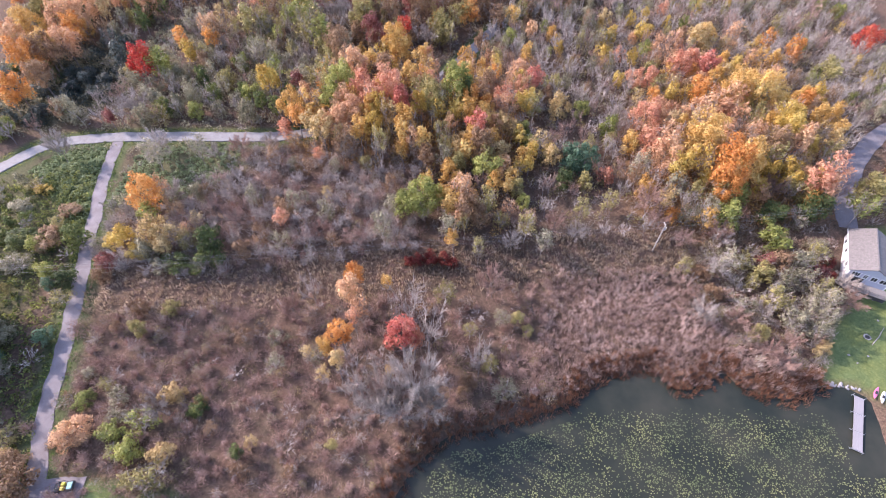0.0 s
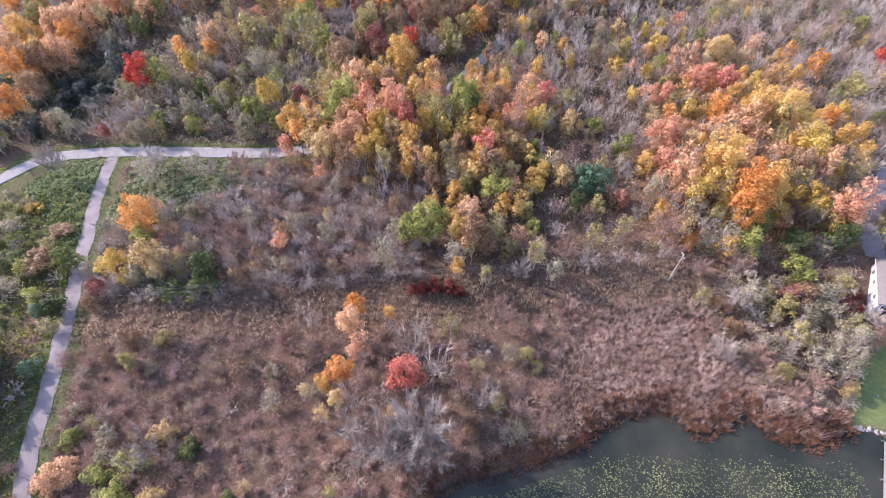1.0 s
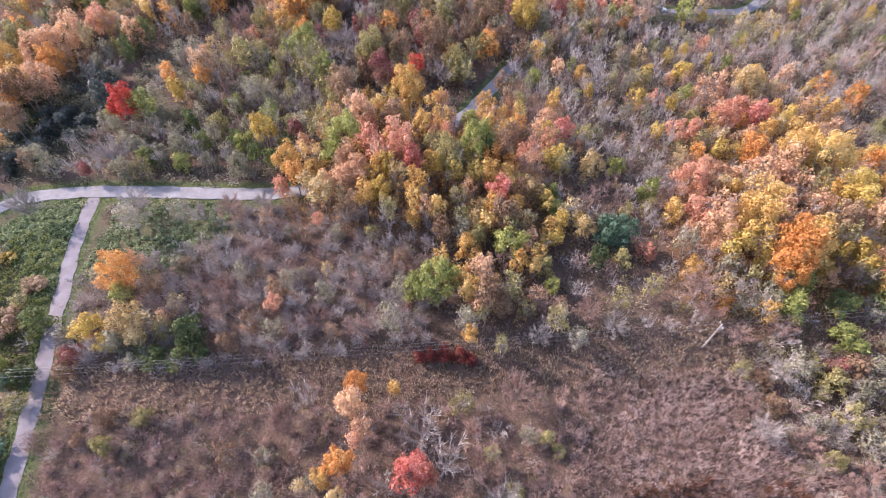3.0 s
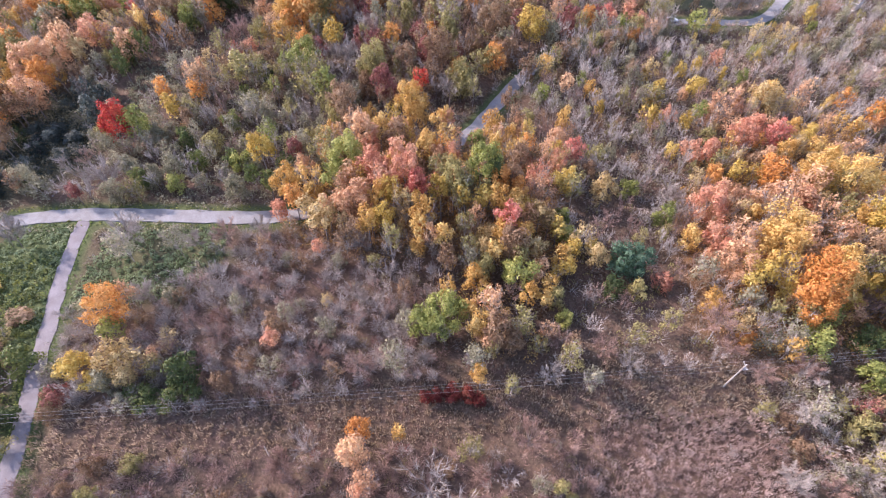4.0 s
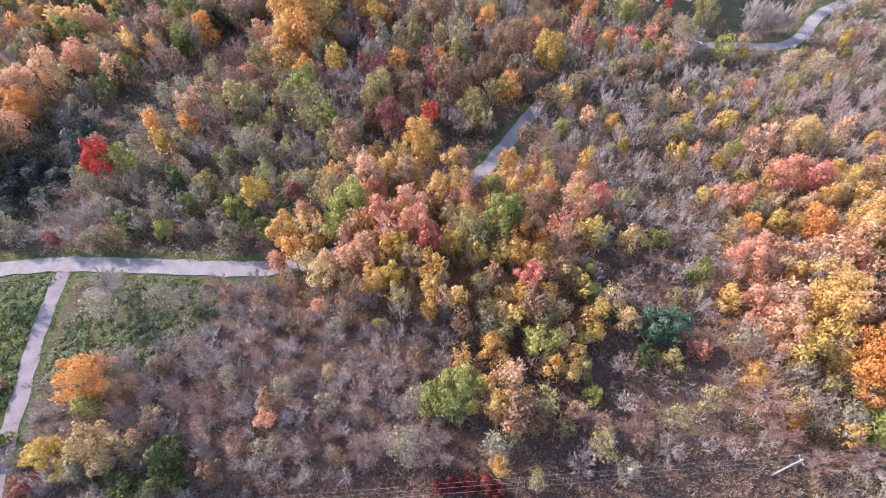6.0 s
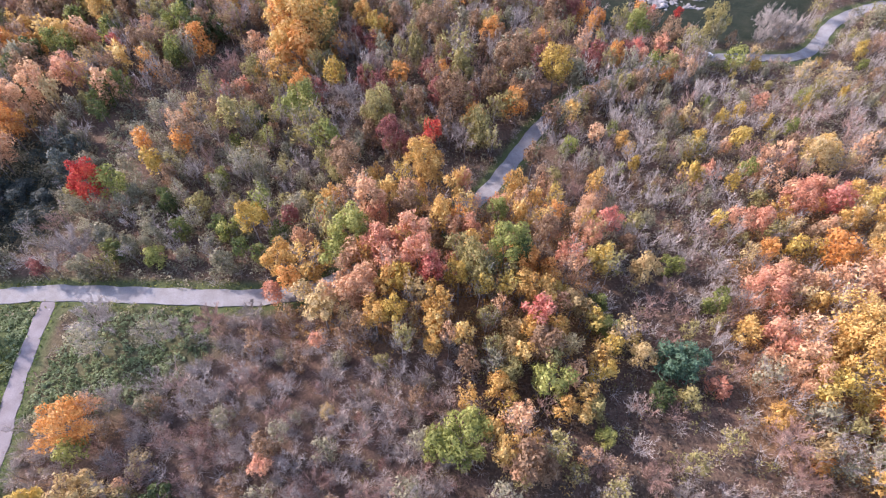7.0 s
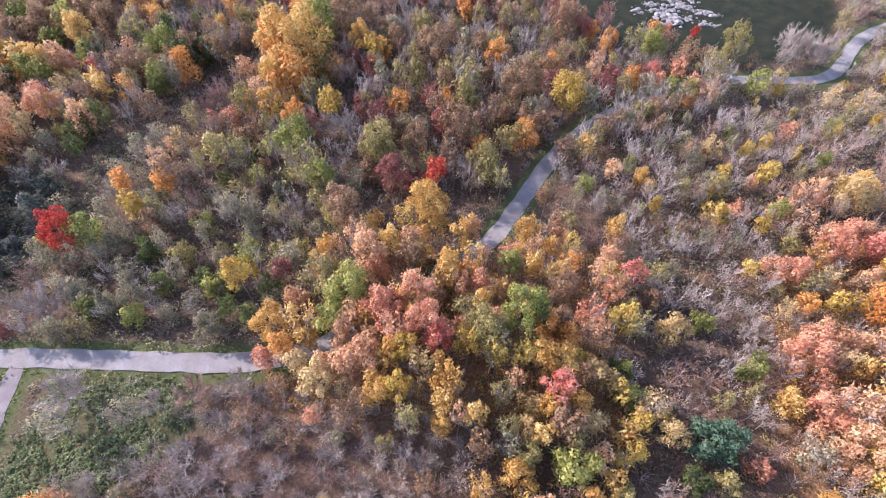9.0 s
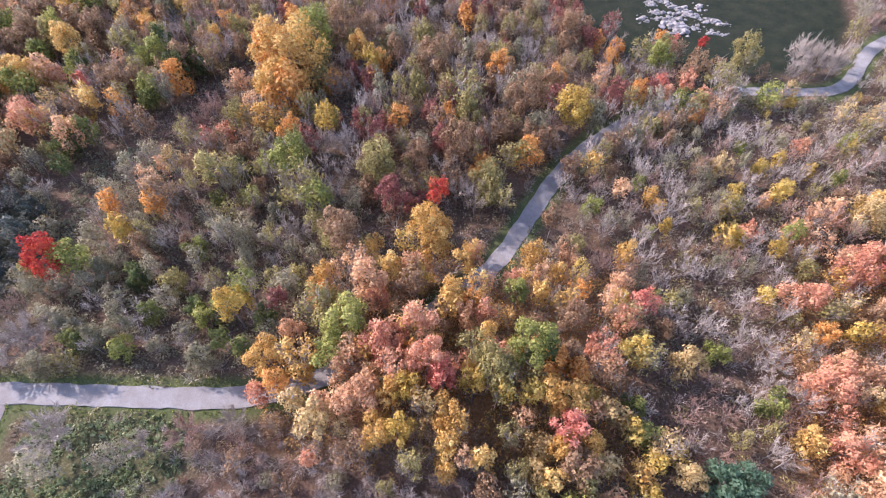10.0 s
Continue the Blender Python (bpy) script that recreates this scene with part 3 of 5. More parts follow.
STANDS.append(("E", [
    (-15.7, 96.5, 2.1, 13.3), (24.3, 114.7, 2.6, 10), (10.7, 94.8, 1.7, 9.3), (0.1, 96.4, 1.7, 11.1), (-1.3, 101.4, 1.8, 12.1), (2.7, 92.4, 2.2, 9.5),
    (10, 80.8, 2.5, 9.5), (-19.4, 94.1, 1.5, 6.9), (12.5, 76.6, 1.7, 6.5), (-0.1, 58.8, 2, 7.1), (4.9, 50, 1.3, 6.5), (14.7, 53.3, 1.2, 5.4),
    (-19.7, 28, 0.9, 4.9), (52.9, 66.7, 2, 3.9), (66.5, 67.3, 2, 3.9), (68.9, 64.2, 2.1, 5.1), (66.8, 62.2, 1.6, 3.8), (69.5, 58.1, 2.6, 6.4),
    (70.9, 56.3, 2.1, 5.6), (63.7, 50.5, 1.7, 4.3), (81.9, 67.9, 2.3, 6.2), (79.5, 59.1, 2.1, 8.3), (-57.6, 71.7, 2.1, 5.5), (-102, 90.1, 2.1, 2.9),
]))
STANDS.append(("E", [
    (-80.3, 57.2, 2.1, 4), (-122.9, 209.6, 2.9, 11.8), (-104.4, 207.1, 2.7, 11.3), (-100.5, 208.2, 2.6, 11), (-94.8, 213, 2.5, 10.7), (-95.1, 196.8, 2.3, 10.4),
    (-74.5, 142.5, 1.8, 9.1), (-63.3, 158.4, 2.7, 12.6), (-57.8, 157.3, 2.8, 13), (-55.5, 169.8, 1.8, 9.8), (-45.6, 140.6, 1.7, 10.5), (-67.8, 155, 1.8, 10.4),
    (43, 205.9, 3, 11.1), (60.4, 194.3, 3.2, 11.4), (65, 196.7, 2.3, 9.6), (72.2, 206.3, 3.5, 12.1), (35.6, 185.5, 2.2, 10.3), (43.4, 151.4, 2.1, 7.1),
    (72.4, 156.9, 1.7, 6.6), (90.3, 174.8, 2.2, 9.1),
]))
STANDS.append(("G", [
    (-53.3, 196.7, 8.6, 19.9), (-13.7, 140.7, 3.8, 15.9), (22.8, 162, 2.2, 10.2), (-36.1, 205.2, 3.2, 12.8), (1.9, 70.1, 1.5, 8.1), (-133.3, 155, 4.7, 14.3),
    (-122.9, 144.6, 3.5, 12.6), (84.8, 124, 1.9, 11.5), (77.8, 116.3, 3.1, 14.6), (84.4, 114.9, 3.9, 16.5), (82.2, 104.5, 1.9, 10.8), (65.5, 105.5, 3.3, 12.2),
    (61.6, 99.5, 2.9, 12), (63.8, 96.8, 3.7, 13.7), (67.6, 102, 3.2, 12.6), (73.7, 93.5, 2.8, 12.3), (72.7, 88.7, 2.8, 12.1), (-41.1, 114.3, 3.2, 11.9),
    (-36.2, 113.9, 3.2, 12.8), (-34.5, 110.8, 1.7, 9.9), (-21.9, 131.1, 2.2, 12.8), (-7.2, 134.5, 2.4, 12.2), (-5.9, 127.8, 2.6, 12.7), (-10, 127.5, 2, 11.4),
]))
STANDS.append(("G", [
    (-19.9, 106.9, 2.1, 15), (-10.7, 103.1, 2.3, 14.7), (-9.1, 102.2, 2.1, 14.3), (-11.1, 99.8, 1.7, 13.2), (-21.5, 101.2, 2.3, 13.4), (5.5, 107, 2.3, 13.4),
    (9.7, 107.3, 2.1, 12.2), (6.7, 99.6, 2, 12.3), (19, 96.1, 1.9, 7.5), (15.8, 89.7, 1.6, 7.1), (11.6, 86.7, 1.8, 8.5), (5.3, 95.1, 1.7, 10.7),
    (-5.2, 97.4, 1.7, 12.2), (12.2, 100.4, 1.6, 10), (-10.6, 96, 1.6, 9.8), (0.1, 83.2, 1.6, 8.2), (1.6, 79.5, 2.1, 9.3), (14.9, 85.9, 1.5, 7.5),
    (-22.8, 44.6, 1.4, 10.3), (-12.4, 60.4, 1.1, 7), (-10.3, 40.5, 0.8, 8.5), (-121.2, 191.7, 3.3, 12.7), (-117.7, 206, 3.8, 13.7), (-128.2, 193.2, 3, 12),
]))
STANDS.append(("G", [
    (-109.2, 173.7, 3, 12.3), (-102.5, 182.6, 2.8, 11.6), (-60.9, 178.2, 2, 10.2), (-56.8, 188.1, 3.5, 13.7), (-55.9, 176.5, 2.4, 11.1), (33.7, 154.3, 1.7, 7.4),
    (35.3, 151.7, 1.5, 6.9), (81.7, 150.3, 3.1, 10.7),
]))
STANDS.append(("H", [
    (-53.4, 102.8, 3, 5.8), (25.4, 76.6, 2.4, 5.2), (-20.6, 72.6, 2.4, 5.1), (-28.8, 74.3, 2.6, 5.4), (54, 72.5, 2.2, 4.9), (62, 73.6, 2.7, 5.5),
    (48.2, 82.5, 3.5, 8), (48.4, 77, 2.7, 6.4), (79.2, 86.8, 2.9, 7.1), (-9.6, 36.3, 3.3, 14.5), (10.3, 59.9, 3, 10.6), (1, 38.5, 2.2, 10.5),
    (-15.8, 45.8, 2.5, 11.4), (-31.6, 55, 2.5, 7.5), (53.4, 60.7, 2, 3.2), (60.8, 54.1, 2.3, 4.5), (64.5, 46.9, 1.9, 4.8), (69, 48.6, 1.9, 4.9),
    (60.7, 59.6, 1.8, 3.6), (-74.8, 176.9, 3.2, 7.2), (-71.5, 182.5, 3.3, 8.5), (-66, 145.1, 1.9, 10.4),
]))
STANDS.append(("J", [
    (-106.8, 151.3, 2.8, 9), (-100.8, 142.5, 2.4, 8.3), (-101.2, 148.9, 2.3, 7.3),
]))
STANDS.append(("K", [
    (29, 89.9, 2.1, 6.4), (-36.5, 26.8, 1.1, 4.2), (76.1, 80, 3.1, 5.9), (85.2, 79.8, 3.1, 8.9), (5, 113.2, 2.4, 15.4), (-58.8, 66.7, 2.5, 3.5),
    (-52.3, 70.5, 3, 7.9), (-51.5, 68.2, 2.5, 5.4), (-55, 66, 2.1, 3), (-82.7, 72.4, 2.5, 5.8), (-96.2, 72.8, 3.3, 3.7), (-81.4, 62.2, 1.9, 4),
]))
STANDS.append(("L", [
    (-84.3, 134.1, 2.9, 11.7), (-44.7, 160.8, 3.5, 15.7), (-47.7, 209.5, 5.7, 17), (-47.9, 128, 2.5, 13.3), (-37.9, 148.6, 2.8, 14), (73.6, 72.5, 2.8, 6.6),
    (-54.2, 31.7, 2.5, 4.8), (-54.7, 27.1, 1.9, 4.4), (94.4, 77.8, 2.5, 10.4), (69.1, 83.8, 2.2, 7.4), (65.2, 78.4, 3, 7.4), (-28.4, 119.2, 3.8, 17.1),
    (-29.9, 114.3, 2.6, 13.6), (2.4, 114.2, 3.6, 18.9), (2.2, 126.5, 2, 12), (9.2, 90.7, 3, 10.2), (-6, 81.2, 3.7, 11.7), (-8.8, 80.6, 2.4, 8.6),
    (-3.7, 84.1, 1.9, 8.3), (-68.4, 78.2, 1.9, 6.7), (-86.8, 64.1, 1.6, 4.1), (-123.3, 203.1, 2.4, 10.6), (-92.1, 202.8, 3.3, 12.5), (-53.1, 151.7, 1.5, 10),
]))
STANDS.append(("L", [
    (-51.8, 160.8, 1.9, 11.2), (47.3, 204.3, 3.3, 11.7), (74.5, 191.8, 2.6, 7.2), (31.9, 158, 1.7, 7.7),
]))
STANDS.append(("M", [
    (-22.7, 149.8, 3.4, 14.4), (-27.9, 171.1, 2.5, 11.5), (28.3, 210.5, 3.1, 12), (-92.1, 113.3, 1.5, 6.6), (-42.3, 125, 1.8, 10.3), (-74.1, 65.9, 1.8, 4.9),
    (36.4, 218.6, 2.9, 11.1),
]))
STANDS.append(("N", [
    (31.8, 95.9, 2.9, 8.8), (35.2, 95.8, 3.1, 9),
]))
STANDS.append(("O", [
    (-118, 152.6, 3.6, 12.8), (-124.8, 136.1, 4, 13.5), (-120.4, 122.5, 3.5, 12), (69.8, 118.9, 2.9, 12), (100.6, 148.5, 2.4, 9.9), (105.7, 141.9, 2.5, 10.4),
    (97.6, 116.8, 1.8, 9.9), (66.6, 88.1, 4.4, 17), (65.5, 86.7, 2.5, 12.2), (53.3, 80.2, 1.6, 4.2), (58.3, 120.6, 2, 7.7), (-39.2, 109.6, 2.1, 10.1),
    (6.3, 111.6, 2, 13.8), (10.7, 110.9, 1.7, 11.6), (13.9, 128.7, 1.9, 10.4), (-18.5, 60.2, 1.7, 12.1), (-19.9, 46.9, 2.1, 12.1), (-68.8, 81, 3.5, 13.3),
    (-73.4, 147.8, 1.9, 10.8), (-82.7, 148.8, 2.1, 10.6), (-57, 198.9, 5.1, 16.4), (36.5, 208.6, 2.1, 9.3), (50.6, 213.4, 2.2, 9.3), (51.3, 180.6, 1.6, 7.5),
]))
STANDS.append(("P", [
    (54.9, 128.9, 2.2, 8.5), (59.1, 128, 2.5, 9.3), (53.8, 111.3, 3.9, 10.6), (51.6, 100.4, 3, 10.4), (68.9, 133.5, 3.2, 11), (73.9, 138.3, 2.4, 9.5),
    (89.8, 86.4, 3.3, 14.4), (85.8, 84.1, 2.7, 12.4), (87.2, 81.6, 1.8, 10.1), (39.7, 92, 1.9, 5.2), (70.6, 80.6, 1.1, 3.3), (55.1, 146.8, 2.2, 4.7),
    (-43.1, 109.3, 1.9, 5.8), (-21.9, 114, 2.8, 16.6), (-18.6, 109.9, 2.5, 16.9), (-13.8, 111.7, 3.2, 18.6), (-15.9, 118.4, 2.6, 16.2), (16.7, 116.3, 2.6, 12),
    (-32.4, 98.6, 1.2, 5.7), (-36.9, 76.8, 1.5, 6.7), (-18.1, 50.2, 1.6, 10.9), (-6.2, 45.5, 1.6, 13.7), (-112.7, 173.9, 3.6, 13.5), (-115, 193.4, 2, 9.7),
]))
STANDS.append(("P", [
    (-67, 176.4, 1.9, 5.3), (47.3, 190.7, 1.5, 7.8), (53.4, 194.3, 2.3, 9.6), (55.5, 186.8, 2.2, 9.2), (75.4, 172.2, 1.7, 6.2),
]))
STANDS.append(("Q", [
    (77.2, 134.2, 2.9, 10.3), (-11.7, 109.5, 2.3, 16.3), (7.4, 102, 2.5, 13.8), (25.3, 125.2, 2.3, 11), (-8.1, 45, 2.8, 16.6), (-107.8, 191.7, 1.8, 9.3),
    (-71, 175.1, 1.9, 5.3), (53.8, 212.3, 1.7, 8.1), (45.4, 193.8, 1.8, 8.6),
]))
STANDS.append(("R", [
    (-89, 133.9, 3.7, 13.4), (-13.2, 151.8, 2.2, 11.7), (129, 145.6, 3.4, 12.1), (62.8, 213.4, 1.3, 7.3),
]))
STANDS.append(("S", [
    (-64.5, 31, 2.1, 4.4), (-118.1, 168.2, 3.8, 13.8), (-66.2, 28.8, 1.9, 4.4), (-125.2, 158.5, 4.4, 13.9), (-116.3, 144, 3.8, 13.3), (-121.5, 162.2, 4.1, 13.5),
    (-135.7, 149.2, 3.9, 13.1), (58.3, 114.7, 2.6, 8.6), (56.3, 101.1, 3.5, 12.1), (53.7, 94.3, 3.4, 12), (73.5, 151.4, 2.4, 8.4), (90, 150, 3.1, 11.1),
    (76, 115.2, 2.9, 13.5), (100.7, 115.6, 1.5, 8.7), (87.7, 98, 2.9, 12.7), (77, 100.3, 2.7, 11.8), (75.3, 104.9, 2.7, 12), (70.8, 112.1, 3.4, 13),
    (67, 111, 2.6, 10.3), (68.4, 98.3, 2.9, 12.2), (75.9, 86.2, 2.3, 6), (66.7, 142.6, 2.3, 8.1), (60.6, 113.3, 2.3, 8.2), (72.9, 109.4, 2.5, 11.4),
]))
STANDS.append(("S", [
    (-27.6, 104.7, 2.5, 12.4), (-24.5, 128.8, 2.9, 15), (-27.9, 132.8, 2.5, 13.9), (-23.4, 107.2, 2.5, 14.6), (-25.6, 107, 2.5, 13.5), (15, 112.6, 2, 11),
    (14, 92.8, 1.9, 7.9), (-7.9, 98, 1.6, 12.5), (1.4, 103.7, 1.6, 11.7), (12.5, 105, 1.5, 10.2), (3.9, 84, 2.6, 10.6), (3.2, 77.2, 1.8, 7.4),
    (14.7, 79.1, 1.5, 7.6), (-18.9, 55.5, 2.4, 13.2), (-17.2, 52.3, 2.1, 11.9), (-117.6, 193.2, 3, 12.1), (-77.5, 155.4, 2.1, 11.5), (-64.3, 189.9, 2.1, 10.5),
    (-60, 182.1, 2.2, 10.6), (29.6, 194.1, 2.6, 11.6), (56.5, 182.8, 2.5, 9.4), (28.1, 155.7, 1.8, 8.5), (60.8, 155.2, 1.4, 4.9), (67.5, 148.7, 3, 8.5),
]))
STANDS.append(("S", [
    (64.3, 145.8, 2.2, 6.8),
]))
STANDS.append(("T", [
    (-75.2, 102, 4, 7), (-60.1, 100.6, 2.2, 4.9), (-87.1, 118.2, 4.4, 7.4), (14.8, 71.6, 2.2, 4.9), (29.8, 73.8, 2.4, 5.1), (62.7, 72.7, 2.3, 5.1),
    (-52, 34.2, 2.4, 5.2), (-99.9, 100.2, 2.9, 9.5), (85.2, 93.2, 2.1, 10.1), (-4.8, 78.3, 1.7, 8), (-12.3, 33.9, 4.4, 15.5), (-5.3, 36.5, 4.8, 16.9),
    (-8.7, 32.9, 3.8, 12.6), (-15.7, 38.1, 4.1, 14.7), (-3.4, 33.6, 3.3, 11.6), (-6.4, 51.7, 4.2, 17.4), (-3.3, 47.4, 3.4, 17.7), (-27.8, 58, 2.7, 11.2),
    (6.4, 42.4, 2.7, 14.2), (53.5, 55, 2.5, 5.9), (59.6, 65.1, 2.3, 5.4), (66.7, 55.5, 2, 4.4), (-91, 179.5, 2.7, 11.7), (-93, 174.7, 2.3, 9.1),
]))
STANDS.append(("T", [
    (-68.1, 140.2, 1.6, 9.3), (86.6, 203.1, 2.4, 7), (92.3, 203.8, 4.3, 11), (89, 207.5, 3.9, 10.4), (97.9, 204.9, 3.2, 9.2),
]))
STANDS.append(("W", [
    (-62.1, 97.8, 2.3, 10.4), (-72.9, 96.3, 2.6, 10.4), (-14.2, 72.3, 2.5, 11.2), (0.8, 72.5, 2.3, 9.9), (21.5, 69.9, 1.9, 8.4), (49.2, 93.9, 2.8, 8.4),
    (54.8, 86.9, 2.6, 8), (61.1, 79.6, 2.7, 7.3), (57.1, 79, 2.3, 5.6), (0.1, 94.5, 2.1, 9.7), (-12.5, 81.7, 1.8, 6.5), (-33.6, 84.9, 1.2, 4.6),
    (-33.3, 43.5, 1.7, 5.7), (11.3, 53.1, 1.6, 5.6), (62.1, 66.7, 2.8, 6.4), (63.1, 56.7, 2.2, 4.3), (71.2, 52.4, 2.6, 6.6), (75.5, 54.8, 2.5, 6.8),
    (76, 50.2, 2.3, 6.5), (77.8, 58.7, 2.1, 6.3), (77.6, 62.6, 2.2, 6.1), (77.5, 66.3, 2.8, 7), (72.9, 62.2, 2.4, 6.1), (79.1, 55.8, 2, 8.5),
]))
STANDS.append(("W", [
    (77.6, 52.9, 1.8, 7.4), (-65.5, 68.3, 2.1, 6), (-62.2, 65.8, 2.1, 3.3), (-93.6, 65.5, 2.7, 4.2), (-86.1, 189.7, 2.5, 11.2), (-83.3, 159.8, 2.6, 10.4),
    (-82.4, 167, 2.8, 7.8), (-55.7, 140.5, 2.7, 12.1), (41.4, 185.2, 2.8, 11),
]))
STANDS.append(("Y", [
    (-40.5, 175.6, 2.5, 11.8), (-49.5, 123.3, 2.4, 13), (19.7, 178.3, 3.9, 15.3), (-32.2, 201.4, 2.2, 10.6), (56.6, 90.8, 2.8, 11.4), (85.3, 105.9, 2.7, 13),
    (89, 106.6, 2.5, 12.3), (84.5, 100.9, 2.9, 13.3), (60.9, 91.7, 3.1, 12.6), (78.1, 89.9, 2.3, 9.3), (81.8, 89.2, 2.6, 10.3), (48.9, 144.9, 2.4, 6.7),
    (67.1, 158.7, 1.6, 6), (-16.4, 107, 2, 15.5), (-6.2, 109, 2.1, 14.5), (-1.4, 106.9, 1.8, 12.8), (-18, 100.7, 2.1, 13.9), (2.8, 107.8, 1.8, 12.6),
    (21.1, 125.6, 1.8, 10), (22.1, 116.6, 2.4, 10), (19.1, 102.7, 1.7, 8.1), (17.9, 92.5, 1.7, 7.1), (20.8, 93.6, 1.6, 6.8), (22, 99, 1.6, 7.2),
]))
STANDS.append(("Y", [
    (-70.2, 70.3, 2.2, 7.9), (-73.6, 70.2, 1.5, 5.8), (-68.1, 68.5, 1.6, 5), (-100.1, 89.1, 1.7, 2), (-78.3, 142.8, 2.3, 10.1), (64.2, 164.3, 1.5, 5.9),
    (54.6, 157.8, 1.4, 5.8), (52.7, 152.9, 1.9, 5.6),
]))
taken = []
for c, rows in STANDS:
    for x, y, r, h in rows:
        stand(c, x, y, r, h, True)
        taken.append((x, y, r))
# a tall unseen stand west of the lane, added to shade the ground beside it
for k in range(20):
    stand(dice.choice("LKK"), -91 - 6 * (k % 2) - dice.uniform(0, 3), 33 + k * 1.0, dice.uniform(3.6, 4.4), dice.uniform(11, 14))
# tall maples on the near side of the gravel road
for c, x, y in (("S", -28, 112), ("G", -24, 115), ("P", -19.7, 117.7), ("C", -15, 121), ("G", -10.7, 124.7), ("S", -26.3, 113.6), ("S", -21.8, 116.4), ("G", -17.2, 119.4)):
    stand(c, x, y, dice.uniform(2.4, 3.0), dice.uniform(11, 13), True)
    taken.append((x, y, 2.4))
# a row that screens a stretch of the gravel road
for k in range(22):
    s = k / 21
    x, y = 15.5 + 50 * s, 158.5 + 33 * s ** 0.85
    stand("TBWTEB"[k % 6], x + dice.uniform(-1, 1), y + dice.uniform(-1, 1), dice.uniform(2.4, 3.0), dice.uniform(8.5, 10.5))
    taken.append((x, y, 2.0))
# lesser trees close about them, in the same or a neighbouring colour
NEXT = {"O": "OGS", "G": "GOY", "Y": "YGE", "S": "SPC", "P": "PSO", "M": "MB", "B": "BE", "C": "CSY", "E": "EWT", "L": "LET", "W": "WTH"}
for c, rows in STANDS:
    for x, y, r, h in rows:
        for _ in range(1 if r > 2.2 and c in NEXT else 0):
            w, far = dice.uniform(0, math.tau), dice.uniform(0.85, 1.3) * r
            q = (x + math.cos(w) * far, y + math.sin(w) * far)
            k = dice.uniform(0.45, 0.75)
            if min(way_off(ROAD, *q), way_off(LANE, *q), way_off(DRIVE, *q)) > 2.4 + r * k * 0.6 and off_shore(*q) > 2 and not any(inside(p, *q) for p in (LAWN, MEADOW, GREENS, VERGE)):
                stand(dice.choice(NEXT[c]), *q, r * k, h * dice.uniform(0.55, 0.85))
                taken.append((*q, r * k))

# stretches of wood: outline, share of places taken, leaf colours by weight, crown radii, heights
WOODS = [
    ([(-76, 16), (-34, 16), (-32, 30), (-48, 42), (-76, 44)], 0.75, "LKEWTHWWECTB", (1.2, 2.3), (2.2, 4.2)),
    ([(-70, 20), (-10, 18), (18, 36), (24, 58), (-60, 56), (-74, 50)], 0.55, "TTTHHHHHTBWEHH", (1.2, 2.5), (2.2, 4.2)),
    ([(18, 38), (58, 42), (56, 68), (22, 66)], 0.10, "THHH", (1.0, 1.8), (2.2, 3.6)),
    ([(56, 44), (76, 43), (92, 62), (93, 73), (54, 72)], 0.9, "WWTTTHHWETHM", (1.6, 2.9), (3.2, 5.8)),
    ([(46, 80), (62, 75), (95, 82), (106, 110), (98, 142), (64, 140), (48, 112)], 0.92, "GSSCGYCTTHGBTS", (1.7, 2.8), (7.0, 10.0)),
    ([(14, 73), (46, 74), (50, 118), (30, 121), (16, 108)], 0.9, "TTTTHHHLEBH", (1.6, 2.6), (4.5, 8.5)),
    ([(-5, 76), (14, 75), (18, 112), (-5, 106)], 0.85, "GGYSBEGTLSHC", (1.7, 2.6), (6.5, 9.5)),
    ([(-82, 66), (-60, 63), (-5, 72), (-5, 104), (-50, 106), (-58, 93), (-80, 84)], 0.97, "HTTHTHTHTHTTHWB", (1.6, 2.5), (4.5, 7.4)),
    ([(-42, 105), (-34, 99), (-8, 96), (20, 97), (26, 136), (-8, 142), (-34, 136)], 1.0, "GGOSSPYBSPSTGHC", (1.6, 2.6), (9.0, 12.0)),
    (HOLLOW, 0.8, "JJJJKJW", (1.6, 2.8), (2.6, 4.4)),
    ([(-150, 100), (-118, 106), (-104, 112), (-25, 116), (-30, 162), (-112, 170), (-150, 170)], 0.95, "WWWTTLKWHBTEW", (1.7, 2.9), (5.0, 8.5)),
    ([(10, 118), (52, 118), (150, 100), (160, 200), (60, 195), (22, 172)], 0.97, "TTTTTTTTHHWWEYBWL", (1.8, 3.0), (7.0, 10.5)),
    ([(-72, 150), (10, 150), (60, 196), (55, 212), (30, 225), (30, 270), (-72, 270)], 0.95, "BBBETMTTTHHEWETBO", (2.0, 3.4), (6.5, 11.0)),
    ([(-180, 160), (-72, 165), (-72, 275), (-180, 275)], 0.95, "GOBBSBLETTHWHKB", (2.4, 3.9), (8.0, 12.5)),
    ([(-140, 10), (-70, 14), (-76, 45), (-81, 65), (-89, 98), (-140, 88)], 0.6, "KLWLWETNWK", (1.2, 2.4), (2.0, 4.4)),
    ([(94, 200), (110, 208), (122, 240), (170, 240), (170, 190)], 0.8, "TTHBEW", (1.8, 2.8), (5.0, 8.0)),
    ([(-200, 150), (-200, 280), (200, 280), (200, 60), (60, 76), (60, 150)], 0.5, "TBEGTTW", (1.8, 3.0), (5.0, 9.0)),
]
WIRE_A, WIRE_B = (-95.0, 58.0), (47.4, 71.2)
CELL = 4.4
spots = []
